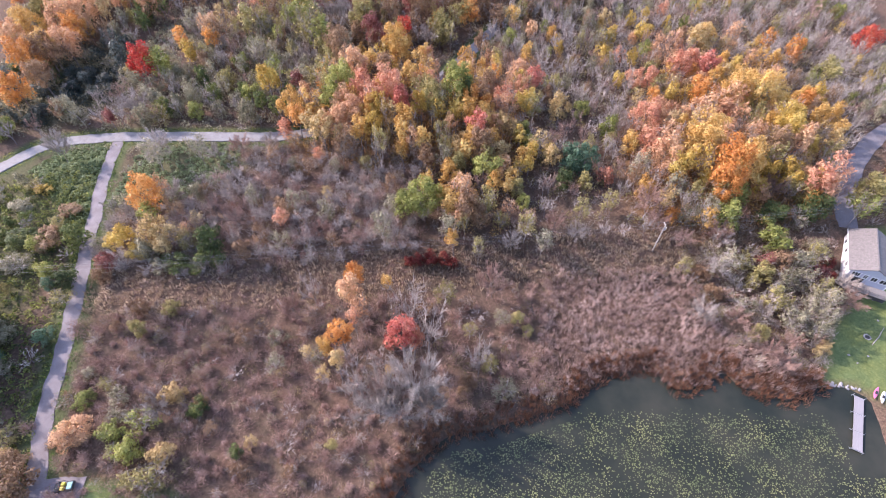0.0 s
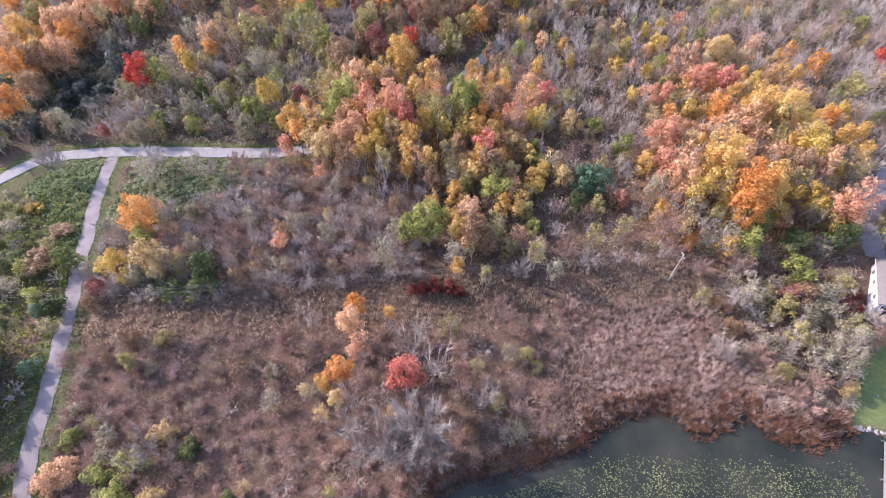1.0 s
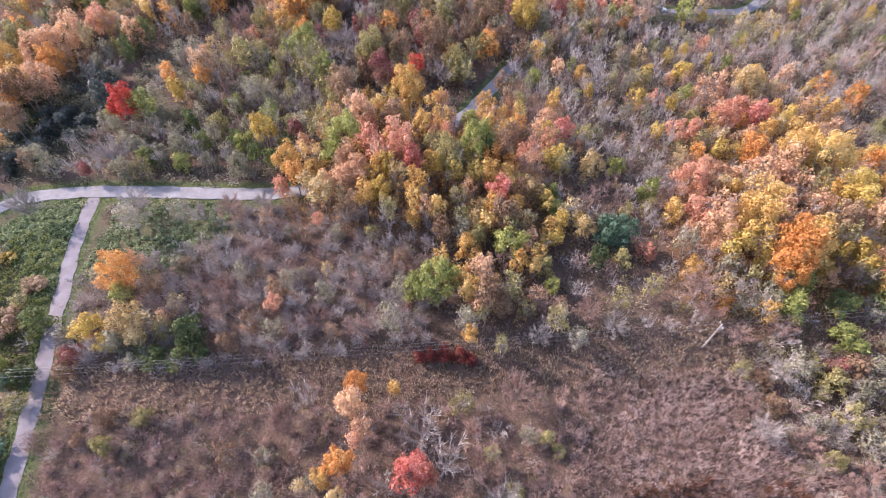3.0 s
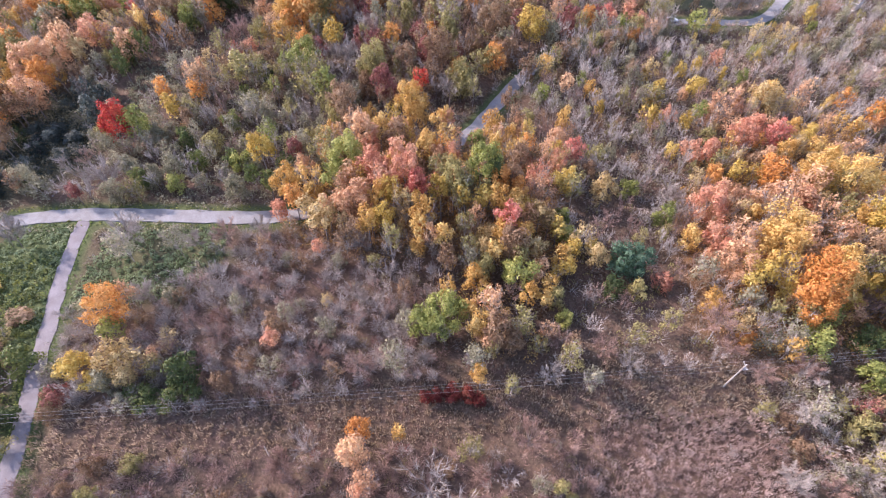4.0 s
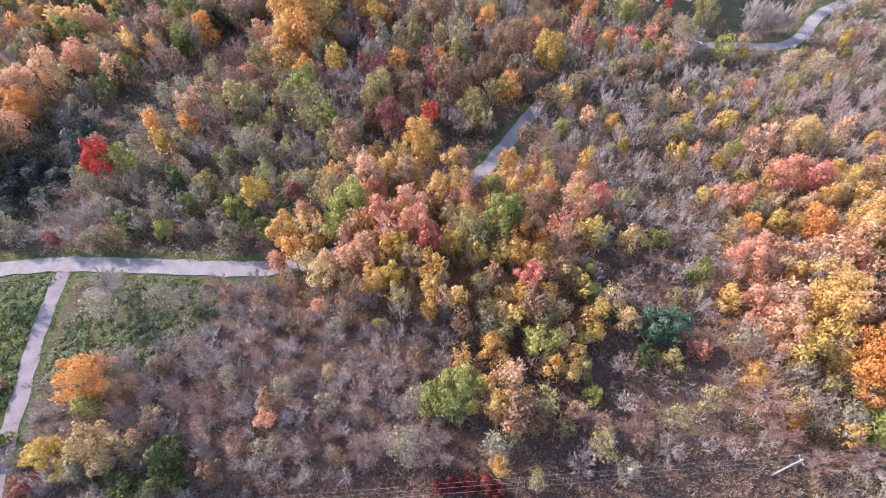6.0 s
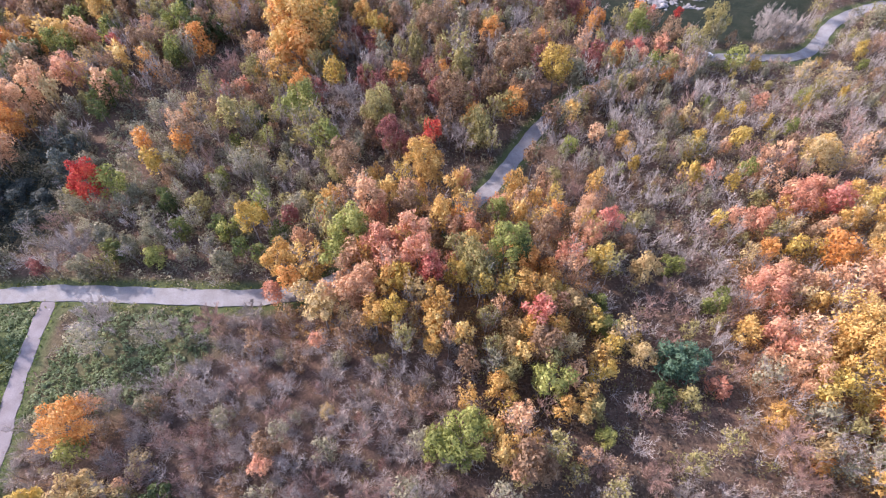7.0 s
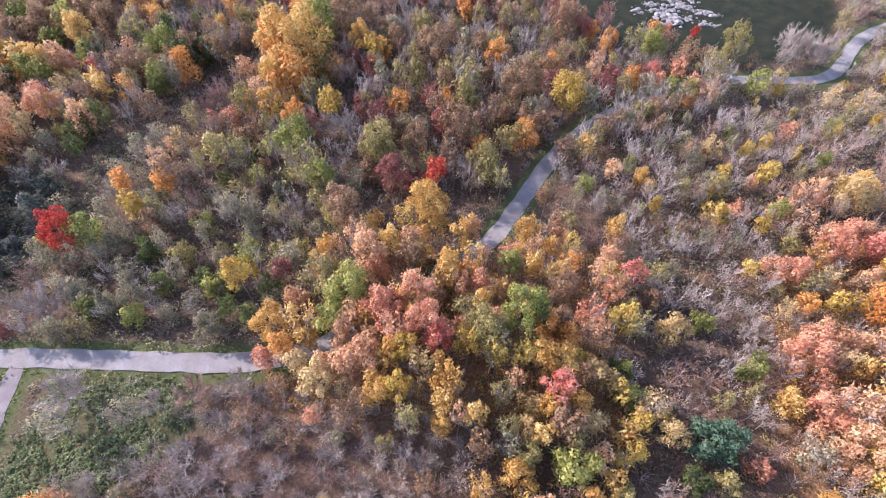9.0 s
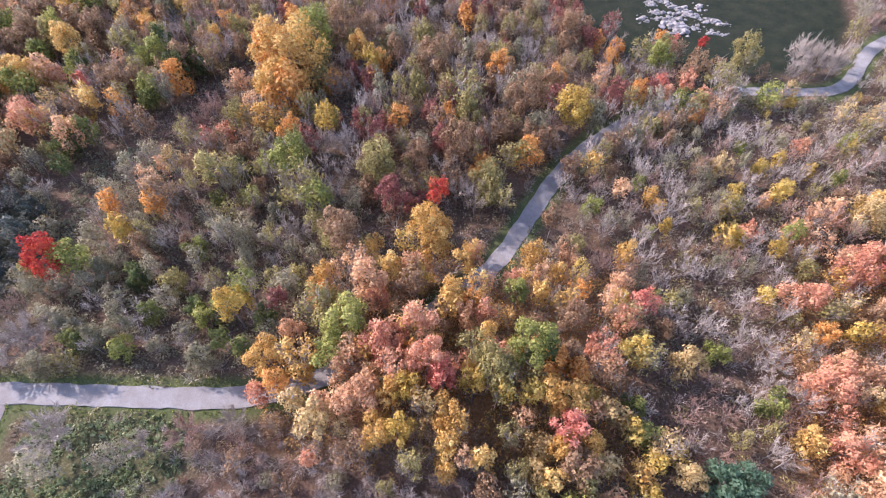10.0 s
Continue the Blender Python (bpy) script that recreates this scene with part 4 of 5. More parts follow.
for row in np.arange(17, 264, CELL):
    for column in np.arange(-190, 160, CELL):
        x, y = column + dice.uniform(0, CELL), row + dice.uniform(0, CELL)
        if -94 - (y - 15) * 0.36 < x < 102 + (y - 15) * 0.27:
            spots.append((x, y))
spots.sort(key=lambda q: math.hypot(q[0] * 0.6, q[1] - 75))      # those that the flight passes nearest come first
P = np.array(spots)
veiled = inside([(-27, 112), (-4, 128), (0, 146), (-30, 130)], *P.T) | inside([(17, 164), (66, 192), (60, 204), (20, 178)], *P.T)
clear = np.minimum.reduce([way_off(ROAD, *P.T) - np.where(veiled, 1.0, 3.6), way_off(LANE, *P.T) - 3.2, way_off(DRIVE, *P.T) - 3.4, off_shore(*P.T) - 4.5,
                           way_off([WIRE_A, WIRE_B, (120, 79)], *P.T) - 1.2])
for poly in (LAWN, MEADOW, YARD, VERGE, GREENS, BANK, HOUSE, SLOPE):
    clear = np.where(inside(poly, *P.T), -1, clear)
for (x, y), room, hide in zip(spots, clear, veiled):
    use = dice.random()
    zone = next((w for w in WOODS if inside(w[0], x, y)), None)
    if room < 0 or zone is None or use > zone[1]:
        continue
    r, h = dice.uniform(*zone[3]), dice.uniform(*zone[4])
    if hide:
        r, h = 2.9, max(h, 9.5)
    near = 0.62 if zone is WOODS[4] else 0.45 if zone is WOODS[8] else 0.7
    if any((x - a) ** 2 + (y - b) ** 2 < (near * (q + 0.7 * r)) ** 2 for a, b, q in taken):
        continue
    c = dice.choice(zone[2])
    if way_off([WIRE_A, WIRE_B, (120, 79)], x, y) < 3.5:
        r, h = r * 0.75, min(h, 3.6)
    if zone is WOODS[11] and c not in "TH":
        r, h = r * 0.68, h * 0.85
    if 62 < x < 108 and 176 < y < 198:                   # low growth before the bend of the road
        r, h = r * 0.7, min(h, 3.2)
    stand(c, x, y, min(r, room + 2.2), h)
join_loose()

# ---- brush, reeds and weeds: uncountable growth ----
def scatter(name, seed, spacing, keep, mound, height, count, size, material, label, category="brush", blades=0):
    """Low growth as one mesh: mounds of leaf clumps, or tufts of blades, at jittered places where keep(x, y) is high."""
    rng = np.random.default_rng(seed)
    xs, ys = np.meshgrid(np.arange(-185, 150, spacing), np.arange(14, 262, spacing))
    x, y = (v.ravel() + rng.uniform(0, spacing, v.size) for v in (xs, ys))
    ok = (x > -96 - (y - 15) * 0.36) & (x < 102 + (y - 15) * 0.27)
    x, y = x[ok], y[ok]
    ok = rng.random(len(x)) < keep(x, y)
    x, y = x[ok], y[ok]
    n = len(x)
    z = land_z(x, y)
    base = np.repeat(np.stack([x, y, z], 1), count, 0)
    r = np.repeat(rng.uniform(*mound, n), count)[:, None]
    h = np.repeat(rng.uniform(*height, n), count)[:, None]
    if blades == 2:
        way = unit(rng.normal(size=(n * count, 3)) * (1, 1, 0.75) + (0, 0, 0.55))
        way[:, 2] = np.abs(way[:, 2])
        foot = base + way * np.concatenate([r, r, h], 1) * rng.uniform(0.05, 0.75, (n * count, 1))
        tip = foot + unit(way + rng.normal(size=(n * count, 3)) * 0.5 + (0, 0, 0.3)) * h * rng.uniform(0.2, 0.45, (n * count, 1))
        side = unit(np.cross(tip - foot, rng.normal(size=(n * count, 3)))) * size * rng.uniform(0.6, 1.3, (n * count, 1))
        v = np.stack([foot - side, foot + side, tip], 1).reshape(-1, 3)
        f = np.arange(n * count * 3).reshape(-1, 3)
    elif blades:
        w = rng.uniform(0, math.tau, n * count)
        foot = base + np.stack([np.cos(w), np.sin(w), 0 * w], 1) * r * rng.uniform(0, 1, (n * count, 1))
        lean = np.stack([np.cos(w), np.sin(w), 0 * w], 1) * rng.uniform(0.1, 0.55, (n * count, 1)) * h * 0.6 + rng.normal(size=(n * count, 3)) * 0.1
        tip = foot + lean + (0, 0, 1) * h * rng.uniform(0.6, 1.1, (n * count, 1))
        side = unit(np.cross(tip - foot, rng.normal(size=(n * count, 3)))) * size * rng.uniform(0.6, 1.3, (n * count, 1))
        knee = foot + (tip - foot) * 0.62 + (0, 0, 0.08) * h
        v = np.stack([foot - side * 0.5, foot + side * 0.5, knee + side, knee - side, tip], 1).reshape(-1, 3)
        i = np.arange(n * count)[:, None] * 5
        f = np.concatenate([i + [0, 1, 2], i + [0, 2, 3], i + [3, 2, 4]])
    else:
        way = unit(rng.normal(size=(n * count, 3)))
        way[:, 2] = np.abs(way[:, 2])
        p = base + way * np.concatenate([r, r, h], 1) * rng.uniform(0.78, 1.06, (n * count, 1))
        v, f = tufts(rng, p, way + rng.normal(size=(n * count, 3)) * 0.5, size)
    return tagged(new(name, quick(name, v, f, material)), label, category, kind="stuff")


def off_ways(x, y, road=2.3, lane=1.9, drive=2.5):
    return (way_off(ROAD, x, y) > road) & (way_off(LANE, x, y) > lane) & (way_off(DRIVE, x, y) > drive)


def no_lawn(x, y):
    return ~(inside(LAWN, x, y) | inside(MEADOW, x, y) | inside(YARD, x, y) | inside(HOUSE, x, y))


def drift(x, y, scale, seed):
    """A soft patchiness from 0 to 1."""
    return 0.5 + 0.25 * (np.sin(x * scale + seed + 1.7 * np.sin(y * scale * 0.8)) + np.sin(y * scale * 1.1 + 2 * seed + 1.4 * np.sin(x * scale * 0.7)))


WET = [(-73, 17), (-10, 15), (4, 27), (20, 38), (24, 60), (20, 62), (-60, 57), (-77, 52)]
MIDWOOD = WOODS[7][0]
REEDS = [(16, 37), (30, 41), (56, 41), (76, 38), (74, 44), (58, 52), (56, 67), (22, 66), (20, 54)]
LEFT = WOODS[14][0]

in_wet = lambda x, y: inside(WET, x, y) & off_ways(x, y) & (off_shore(x, y) > 2)
in_mid = lambda x, y: inside(MIDWOOD, x, y) & off_ways(x, y)
DOME = (("H", 2.9, 0.85, 0), ("B", 4.6, 0.8, 5), ("E", 5.0, 0.75, 9), ("M", 6.0, 0.7, 12), ("W", 6.0, 0.75, 3), ("C", 8.5, 0.6, 6))
TEXT = {"H": "mauve-brown leafless", "B": "russet brown", "E": "olive-yellow", "M": "dark maroon", "W": "sage-green", "C": "pale straw-coloured"}
for k, (c, spacing, share, seed) in enumerate(DOME):
    wet = lambda x, y: in_wet(x, y) * share * (1 if c == "H" else drift(x, y, 0.16, seed) > 0.38)
    mid_ = lambda x, y: in_mid(x, y) * share * (1 if c == "H" else drift(x, y, 0.14, seed + 2) > 0.42)
    scatter("thicket", 1 + k, spacing, wet, (0.6, 2.1), (1.2, 3.8), 70 if c == "H" else 150, 0.095, LEAF[c], TEXT[c] + " bushes in the wet thicket")
    scatter("thicket", 1 + k, spacing, wet, (0.6, 2.1), (1.2, 3.8), 230 if c == "H" else 90, 0.034, LEAF["T" if k % 2 else "H"], "fine twigs of the " + TEXT[c] + " bushes", blades=2)
    scatter("thicket", 60 + k, spacing * 1.05, mid_, (0.7, 2.1), (1.6, 5.0), 60 if c == "H" else 130, 0.10, LEAF[c], TEXT[c] + " bushes on the slope")
    scatter("thicket", 60 + k, spacing * 1.05, mid_, (0.7, 2.1), (1.6, 5.0), 220 if c == "H" else 95, 0.036, LEAF["H" if k % 2 else "T"], "fine twigs of the " + TEXT[c] + " slope bushes", blades=2)
scatter("thicket", 18, 4.4, lambda x, y: ((y > 74) & (x > -60) & no_lawn(x, y) & off_ways(x, y, 3.2)) * 0.75,
        (1.2, 2.1), (2.2, 4.4), 60, 0.040, LEAF["T"], "pale grey leafless saplings between the trees", blades=2)
scatter("thicket", 19, 2.6, lambda x, y: (inside(GREENS, x, y) & off_ways(x, y, 3)) * (drift(x, y, 0.3, 2) > 0.62),
        (0.8, 1.5), (1.2, 2.6), 80, 0.030, LEAF["T"], "grey leafless bushes on the verge", blades=2)
scatter("thicket", 16, 2.0, lambda x, y: inside(BANK, x, y) * 0.95,
        (0.7, 1.3), (0.6, 1.2), 30, 0.24, LEAF["H"], "mauve-brown brush on a steep bank")
scatter("brush", 22, 1.75, lambda x, y: (inside(WET, x, y) | inside(WOODS[3][0], x, y) | inside([(14, 34), (24, 60), (60, 66), (92, 73), (76, 43), (58, 50)], x, y)) * off_ways(x, y) * no_lawn(x, y) * (off_shore(x, y) > 1.5),
        (0.5, 1.0), (0.35, 0.9), 30, 0.040, LEAF["H"], "low tangle of pinkish-brown stems on wet ground", blades=2)
for k, (c, share) in enumerate((("W", 0.75), ("E", 0.4), ("H", 0.45))):
    shrubs = lambda x, y: (inside(WOODS[3][0], x, y) & off_ways(x, y, 3, 3, 3) & no_lawn(x, y) & (off_shore(x, y) > 4)) * share
    scatter("thicket", 80 + k, 3.0, shrubs, (0.9, 1.8), (1.6, 3.4), 130, 0.12, LEAF[c], TEXT[c] + " bushes between the pond and the house")
    scatter("thicket", 80 + k, 3.0, shrubs, (0.9, 1.8), (1.7, 3.7), 90, 0.034, LEAF["T"], "fine grey twigs of the " + TEXT[c] + " bushes by the house", blades=2)
scatter("reeds", 5, 0.95, lambda x, y: (inside(REEDS, x, y) & (off_shore(x, y) > -0.5)) * (0.65 + 0.35 * drift(x, y, 0.3, 2)),
        (0.2, 0.7), (0.9, 1.8), 26, 0.034, leafy("reed_straw", three((0.34, 0.245, 0.21), (0.58, 0.445, 0.395), (0.74, 0.61, 0.55)), 0.2, 0.7, 0.45),
        "pinkish straw-coloured reeds in a dense bed", "reeds", blades=1)
scatter("reeds", 20, 1.5, lambda x, y: (inside(REEDS, x, y) & (off_shore(x, y) > 1.5)) * (0.4 + 0.6 * drift(x, y, 0.4, 7)),
        (0.5, 1.1), (1.2, 2.0), 90, 0.075, bpy.data.materials["reed_straw"], "fluffy pinkish reed plumes", "reeds")
scatter("cattails", 6, 0.8, lambda x, y: ((off_shore(x, y) > -1.6) & (off_shore(x, y) < 3.6) & no_lawn(x, y) & (x < 75)) * (0.95 - 0.25 * drift(x, y, 0.3, 4)),
        (0.15, 0.5), (1.0, 1.9), 22, 0.036, leafy("cattail_rust", three((0.13, 0.06, 0.035), (0.27, 0.13, 0.075), (0.40, 0.24, 0.14)), 0.2, 0.7, 0.3),
        "rust-brown cattails along the pond edge", "cattails", blades=1)
wire_off = lambda x, y: way_off([WIRE_A, WIRE_B, (120, 79)], x, y)
scatter("weeds", 7, 1.05, lambda x, y: ((wire_off(x, y) < 6) & off_ways(x, y) & no_lawn(x, y) & (x > -80) & (x < 84)) * 0.9,
        (0.3, 0.8), (0.5, 1.2), 13, 0.06, leafy("weed_olive", three((0.24, 0.18, 0.13), (0.42, 0.335, 0.24), (0.57, 0.47, 0.36)), 0.2), "dry olive-brown weeds below the power line", "weeds", blades=1)
scatter("thicket", 21, 2.4, lambda x, y: ((wire_off(x, y) < 6.5) & off_ways(x, y, 3) & no_lawn(x, y) & (x > -74) & (x < 88)) * (drift(x, y, 0.35, 5) > 0.36),
        (0.5, 1.3), (0.6, 1.6), 110, 0.07, LEAF["H"], "low mauve-brown brush below the power line")
scatter("brush", 8, 2.3, lambda x, y: ((y > 62) & off_ways(x, y, 3, 2.4, 3) & no_lawn(x, y) & ~inside(GREENS, x, y) & ~inside(VERGE, x, y) & ~inside(MIDWOOD, x, y) & (x > -84)) * (0.9 - 0.3 * (y > 170)),
        (0.8, 1.5), (0.6, 1.7), 15, 0.30, leafy("brush_brown", three((0.10, 0.085, 0.065), (0.20, 0.165, 0.13), (0.32, 0.27, 0.22)), 0.12), "brown undergrowth and fallen leaves below the trees")
scatter("brush", 9, 2.9, lambda x, y: ((y > 104) & ((x < 15) | inside(WOODS[11][0], x, y)) & off_ways(x, y, 2.6) & no_lawn(x, y)) * (drift(x, y, 0.1, 3) > 0.28),
        (0.8, 1.5), (0.8, 2.0), 24, 0.30, LEAF["W"], "sage-green undergrowth and brambles")
scatter("weeds", 10, 1.05, lambda x, y: ((inside(GREENS, x, y) | inside(VERGE, x, y)) & off_ways(x, y, 2.2, 1.7)) * (0.55 + 0.45 * (drift(x, y, 0.45, 6) > 0.5)),
        (0.4, 0.9), (0.3, 0.9), 26, 0.27, leafy("weed_green", three((0.085, 0.125, 0.06), (0.20, 0.265, 0.13), (0.35, 0.42, 0.24)), 0.3), "green weeds and brambles on the verge", "weeds")
scatter("weeds", 11, 1.7, lambda x, y: (inside(LEFT, x, y) & off_ways(x, y)) * 0.9,
        (0.6, 1.2), (0.6, 1.7), 26, 0.27, LEAF["L"], "green and sage brambles beside the lane", "weeds")
scatter("weeds", 12, 2.4, lambda x, y: (inside(LEFT, x, y) & off_ways(x, y)) * (drift(x, y, 0.2, 8) > 0.4),
        (0.6, 1.2), (0.8, 1.9), 26, 0.27, LEAF["K"], "dark green bushes beside the lane", "weeds")
scatter("brush", 13, 1.8, lambda x, y: inside(HOLLOW, x, y) * 0.85, (0.8, 1.5), (0.6, 1.8), 30, 0.26, LEAF["J"], "dark slate-green brambles in the hollow")
scatter("weeds", 17, 1.3, lambda x, y: inside(SLOPE, x, y) * 0.95, (0.4, 0.9), (0.3, 0.9), 30, 0.20, leafy("weed_pale", three((0.12, 0.14, 0.09), (0.23, 0.255, 0.165), (0.36, 0.38, 0.27)), 0.3), "pale grey-green weeds on an open slope", "weeds")
scatter("grass", 14, 0.7, lambda x, y: ((way_off(LANE, x, y) > 1.45) & (way_off(LANE, x, y) < 2.5) & (y > 18) & (y < 108)) * 0.9,
        (0.1, 0.3), (0.2, 0.45), 7, 0.05, leafy("grass_bright", three((0.08, 0.14, 0.03), (0.16, 0.26, 0.06), (0.26, 0.36, 0.12)), 0.3), "bright green grass edging the lane", "grass", blades=1)
scatter("grass", 15, 0.95, lambda x, y: ((way_off(ROAD, x, y) > 2.0) & (way_off(ROAD, x, y) < 3.6) & (x < -20)) * 0.8,
        (0.1, 0.4), (0.2, 0.5), 7, 0.06, LEAF["L"], "green grass edging the gravel road", "grass", blades=1)

# young growth that fills the gaps between the trees, in the colours of each stretch
CENTRE, RIGHT, UPPER, TOPS, NORTH = WOODS[8][0], WOODS[4][0], WOODS[11][0], WOODS[12][0], WOODS[10][0]


def fill(seed, spacing, zones, c, mound, height, count, size, label, share=0.8):
    scatter("saplings", seed, spacing, lambda x, y: np.logical_or.reduce([inside(z, x, y) for z in zones]) * off_ways(x, y, 3.0) * no_lawn(x, y) * share,
            mound, height, count, size, LEAF[c], label, "saplings")


fill(41, 3.6, (CENTRE, RIGHT), "G", (1.0, 1.9), (2.5, 5.5), 66, 0.21, "golden saplings filling the wood below the maples")
fill(42, 4.2, (CENTRE, RIGHT), "S", (1.0, 1.9), (2.5, 5.5), 66, 0.21, "salmon-leaved saplings filling the wood below the maples")
fill(48, 3.8, (WOODS[6][0],), "G", (1.0, 1.8), (2.5, 5.0), 66, 0.20, "golden saplings on the lower slope")
fill(43, 5.2, (CENTRE, RIGHT, WOODS[6][0]), "B", (1.0, 1.9), (2.0, 4.5), 66, 0.21, "russet saplings filling the wood")
fill(44, 5.0, (WOODS[6][0], WOODS[5][0], UPPER), "E", (1.0, 1.7), (1.8, 3.6), 60, 0.20, "olive-yellow saplings among leafless trees", 0.6)
fill(45, 4.6, (TOPS, WOODS[13][0]), "B", (1.1, 2.0), (2.0, 4.5), 66, 0.22, "russet saplings filling the upper wood", 0.5)
fill(46, 4.2, (NORTH,), "W", (1.0, 1.9), (1.5, 3.2), 70, 0.21, "sage-green saplings filling the northern wood")
fill(47, 6.0, (UPPER,), "W", (1.0, 1.7), (1.8, 3.6), 60, 0.20, "sage-green saplings among leafless trees", 0.7)

# lily pads
rng = np.random.default_rng(33)
x, y = rng.uniform(-14, 88, 40000), rng.uniform(2, 41, 40000)
ok = (off_shore(x, y) < -2.2 - 1.2 * drift(x, y, 0.4, 3)) & (rng.random(40000) < np.clip(1.5 * drift(x, y, 0.33, 1) * drift(x, y, 0.9, 2) + 0.30, 0, 1) * ramp(37, 33, y + 0.03 * np.abs(x - 40)) * ramp(0, 20, y))
ok &= ~((np.abs(x - 76) < 3.5) & (y > 24))
x, y = x[ok], y[ok]
n = len(x)
r, w0 = rng.uniform(0.065, 0.155, n), rng.uniform(0, math.tau, n)
ang = w0[:, None] + np.linspace(0.25, math.tau - 0.25, 6)[None]
ring = np.stack([x[:, None] + r[:, None] * np.cos(ang), y[:, None] + r[:, None] * np.sin(ang) * rng.uniform(0.7, 1, (n, 1)), 0.012 + rng.uniform(0, 0.03, (n, 6))], 2)
mid = np.stack([x, y, np.full(n, 0.01)], 1)[:, None]
v = np.concatenate([mid, ring], 1).reshape(-1, 3)
i = np.arange(n)[:, None] * 7
f = np.concatenate([i + [0, k, k + 1] for k in range(1, 6)])
tagged(new("lily_pads", quick("lily_pads", v, f, leafy("lily_leaf", three((0.075, 0.10, 0.045), (0.155, 0.185, 0.075), (0.29, 0.30, 0.12)), 0.2, 0.45, 0.1))),
       "yellow-green lily pads afloat in drifts on the pond", "lily pads", kind="stuff")

# ---- the house by the pond ----
SIDING = plain("white_siding", (0.66, 0.66, 0.67), 0.6, 1.0, 0.06)
BLUE_SIDING = plain("blue_grey_siding", (0.36, 0.385, 0.46), 0.6, 1.0, 0.08)
SHINGLE = plain("taupe_shingles", (0.165, 0.15, 0.145), 0.9, 2.0, 0.28)
TRIM = plain("white_trim", (0.78, 0.78, 0.78), 0.5, 2.0, 0.05)
DECK_WOOD = plain("weathered_boards", (0.20, 0.185, 0.18), 0.85, 1.5, 0.2)
# near-black for black parts, and for shade painted below the deck and in cockpits
DARK = plain("black_and_shade", (0.03, 0.03, 0.035), 0.8, 1.0, 0.2)
m, t, bs = mat("window_glass")
bs.inputs["Base Color"].default_value = (0.03, 0.035, 0.04, 1)
bs.inputs["Roughness"].default_value = 0.06
GLASS = m
POLE_WOOD = plain("old_pole_wood", (0.33, 0.30, 0.275), 0.9, 1.5, 0.3)
STEEL = plain("galvanised_steel", (0.45, 0.46, 0.48), 0.45, 3.0, 0.1, 0.8)
WIRE = plain("wire_grey", (0.28, 0.28, 0.29), 0.5, 1.0, 0.1, 0.3)
ROCK = plain("limestone", (0.30, 0.29, 0.30), 0.9, 0.8, 0.3, relief=0.6)


def window(parent, x, y, z, w, h, turn=0, split=2):
    """A framed window with mullions, standing proud of its wall."""
    case = part("window", box((w, 0.06, h), (x, y, z), turn), GLASS, parent)
    f = bmesh.new()
    for dx, dz, sw, sh in ((0, h / 2, w + 0.16, 0.09), (0, -h / 2, w + 0.2, 0.1), (-w / 2, 0, 0.09, h), (w / 2, 0, 0.09, h), *((w * (k / split - 0.5), 0, 0.06, h) for k in range(1, split))):
        q = pose(x, y, z, 0, 0, turn) @ Vector((dx, -0.04, dz))
        box((sw, 0.07, sh), q, turn, 0.01, f)
    part("frame", f, TRIM, case)


def slope_roof(w, l, eave, ridge, side, over=0.45, thick=0.16):
    """One pitch of a gable roof with courses of shingles; side -1 or 1."""
    bm = bmesh.new()
    n = 14
    run = w / 2 + over
    drop = (ridge - eave) / (w / 2)
    steps = [(k / n * run + e, thick + lift) for k in range(n) for e, lift in ((0, 0), (run / n - 0.004, 0.02))] + [(run, 0), (0, 0)]
    pts = [(w / 2 + side * d, ridge - drop * d + up) for d, up in steps]
    ends = [[bm.verts.new((px, yy, pz)) for px, pz in pts] for yy in (-over, l + over)]
    for j in range(len(pts)):
        e = (j + 1) % len(pts)
        bm.faces.new((ends[0][j], ends[0][e], ends[1][e], ends[1][j]))
    bm.faces.new(ends[0][::-1])
    bm.faces.new(ends[1])
    bmesh.ops.recalc_face_normals(bm, faces=bm.faces)
    return bm


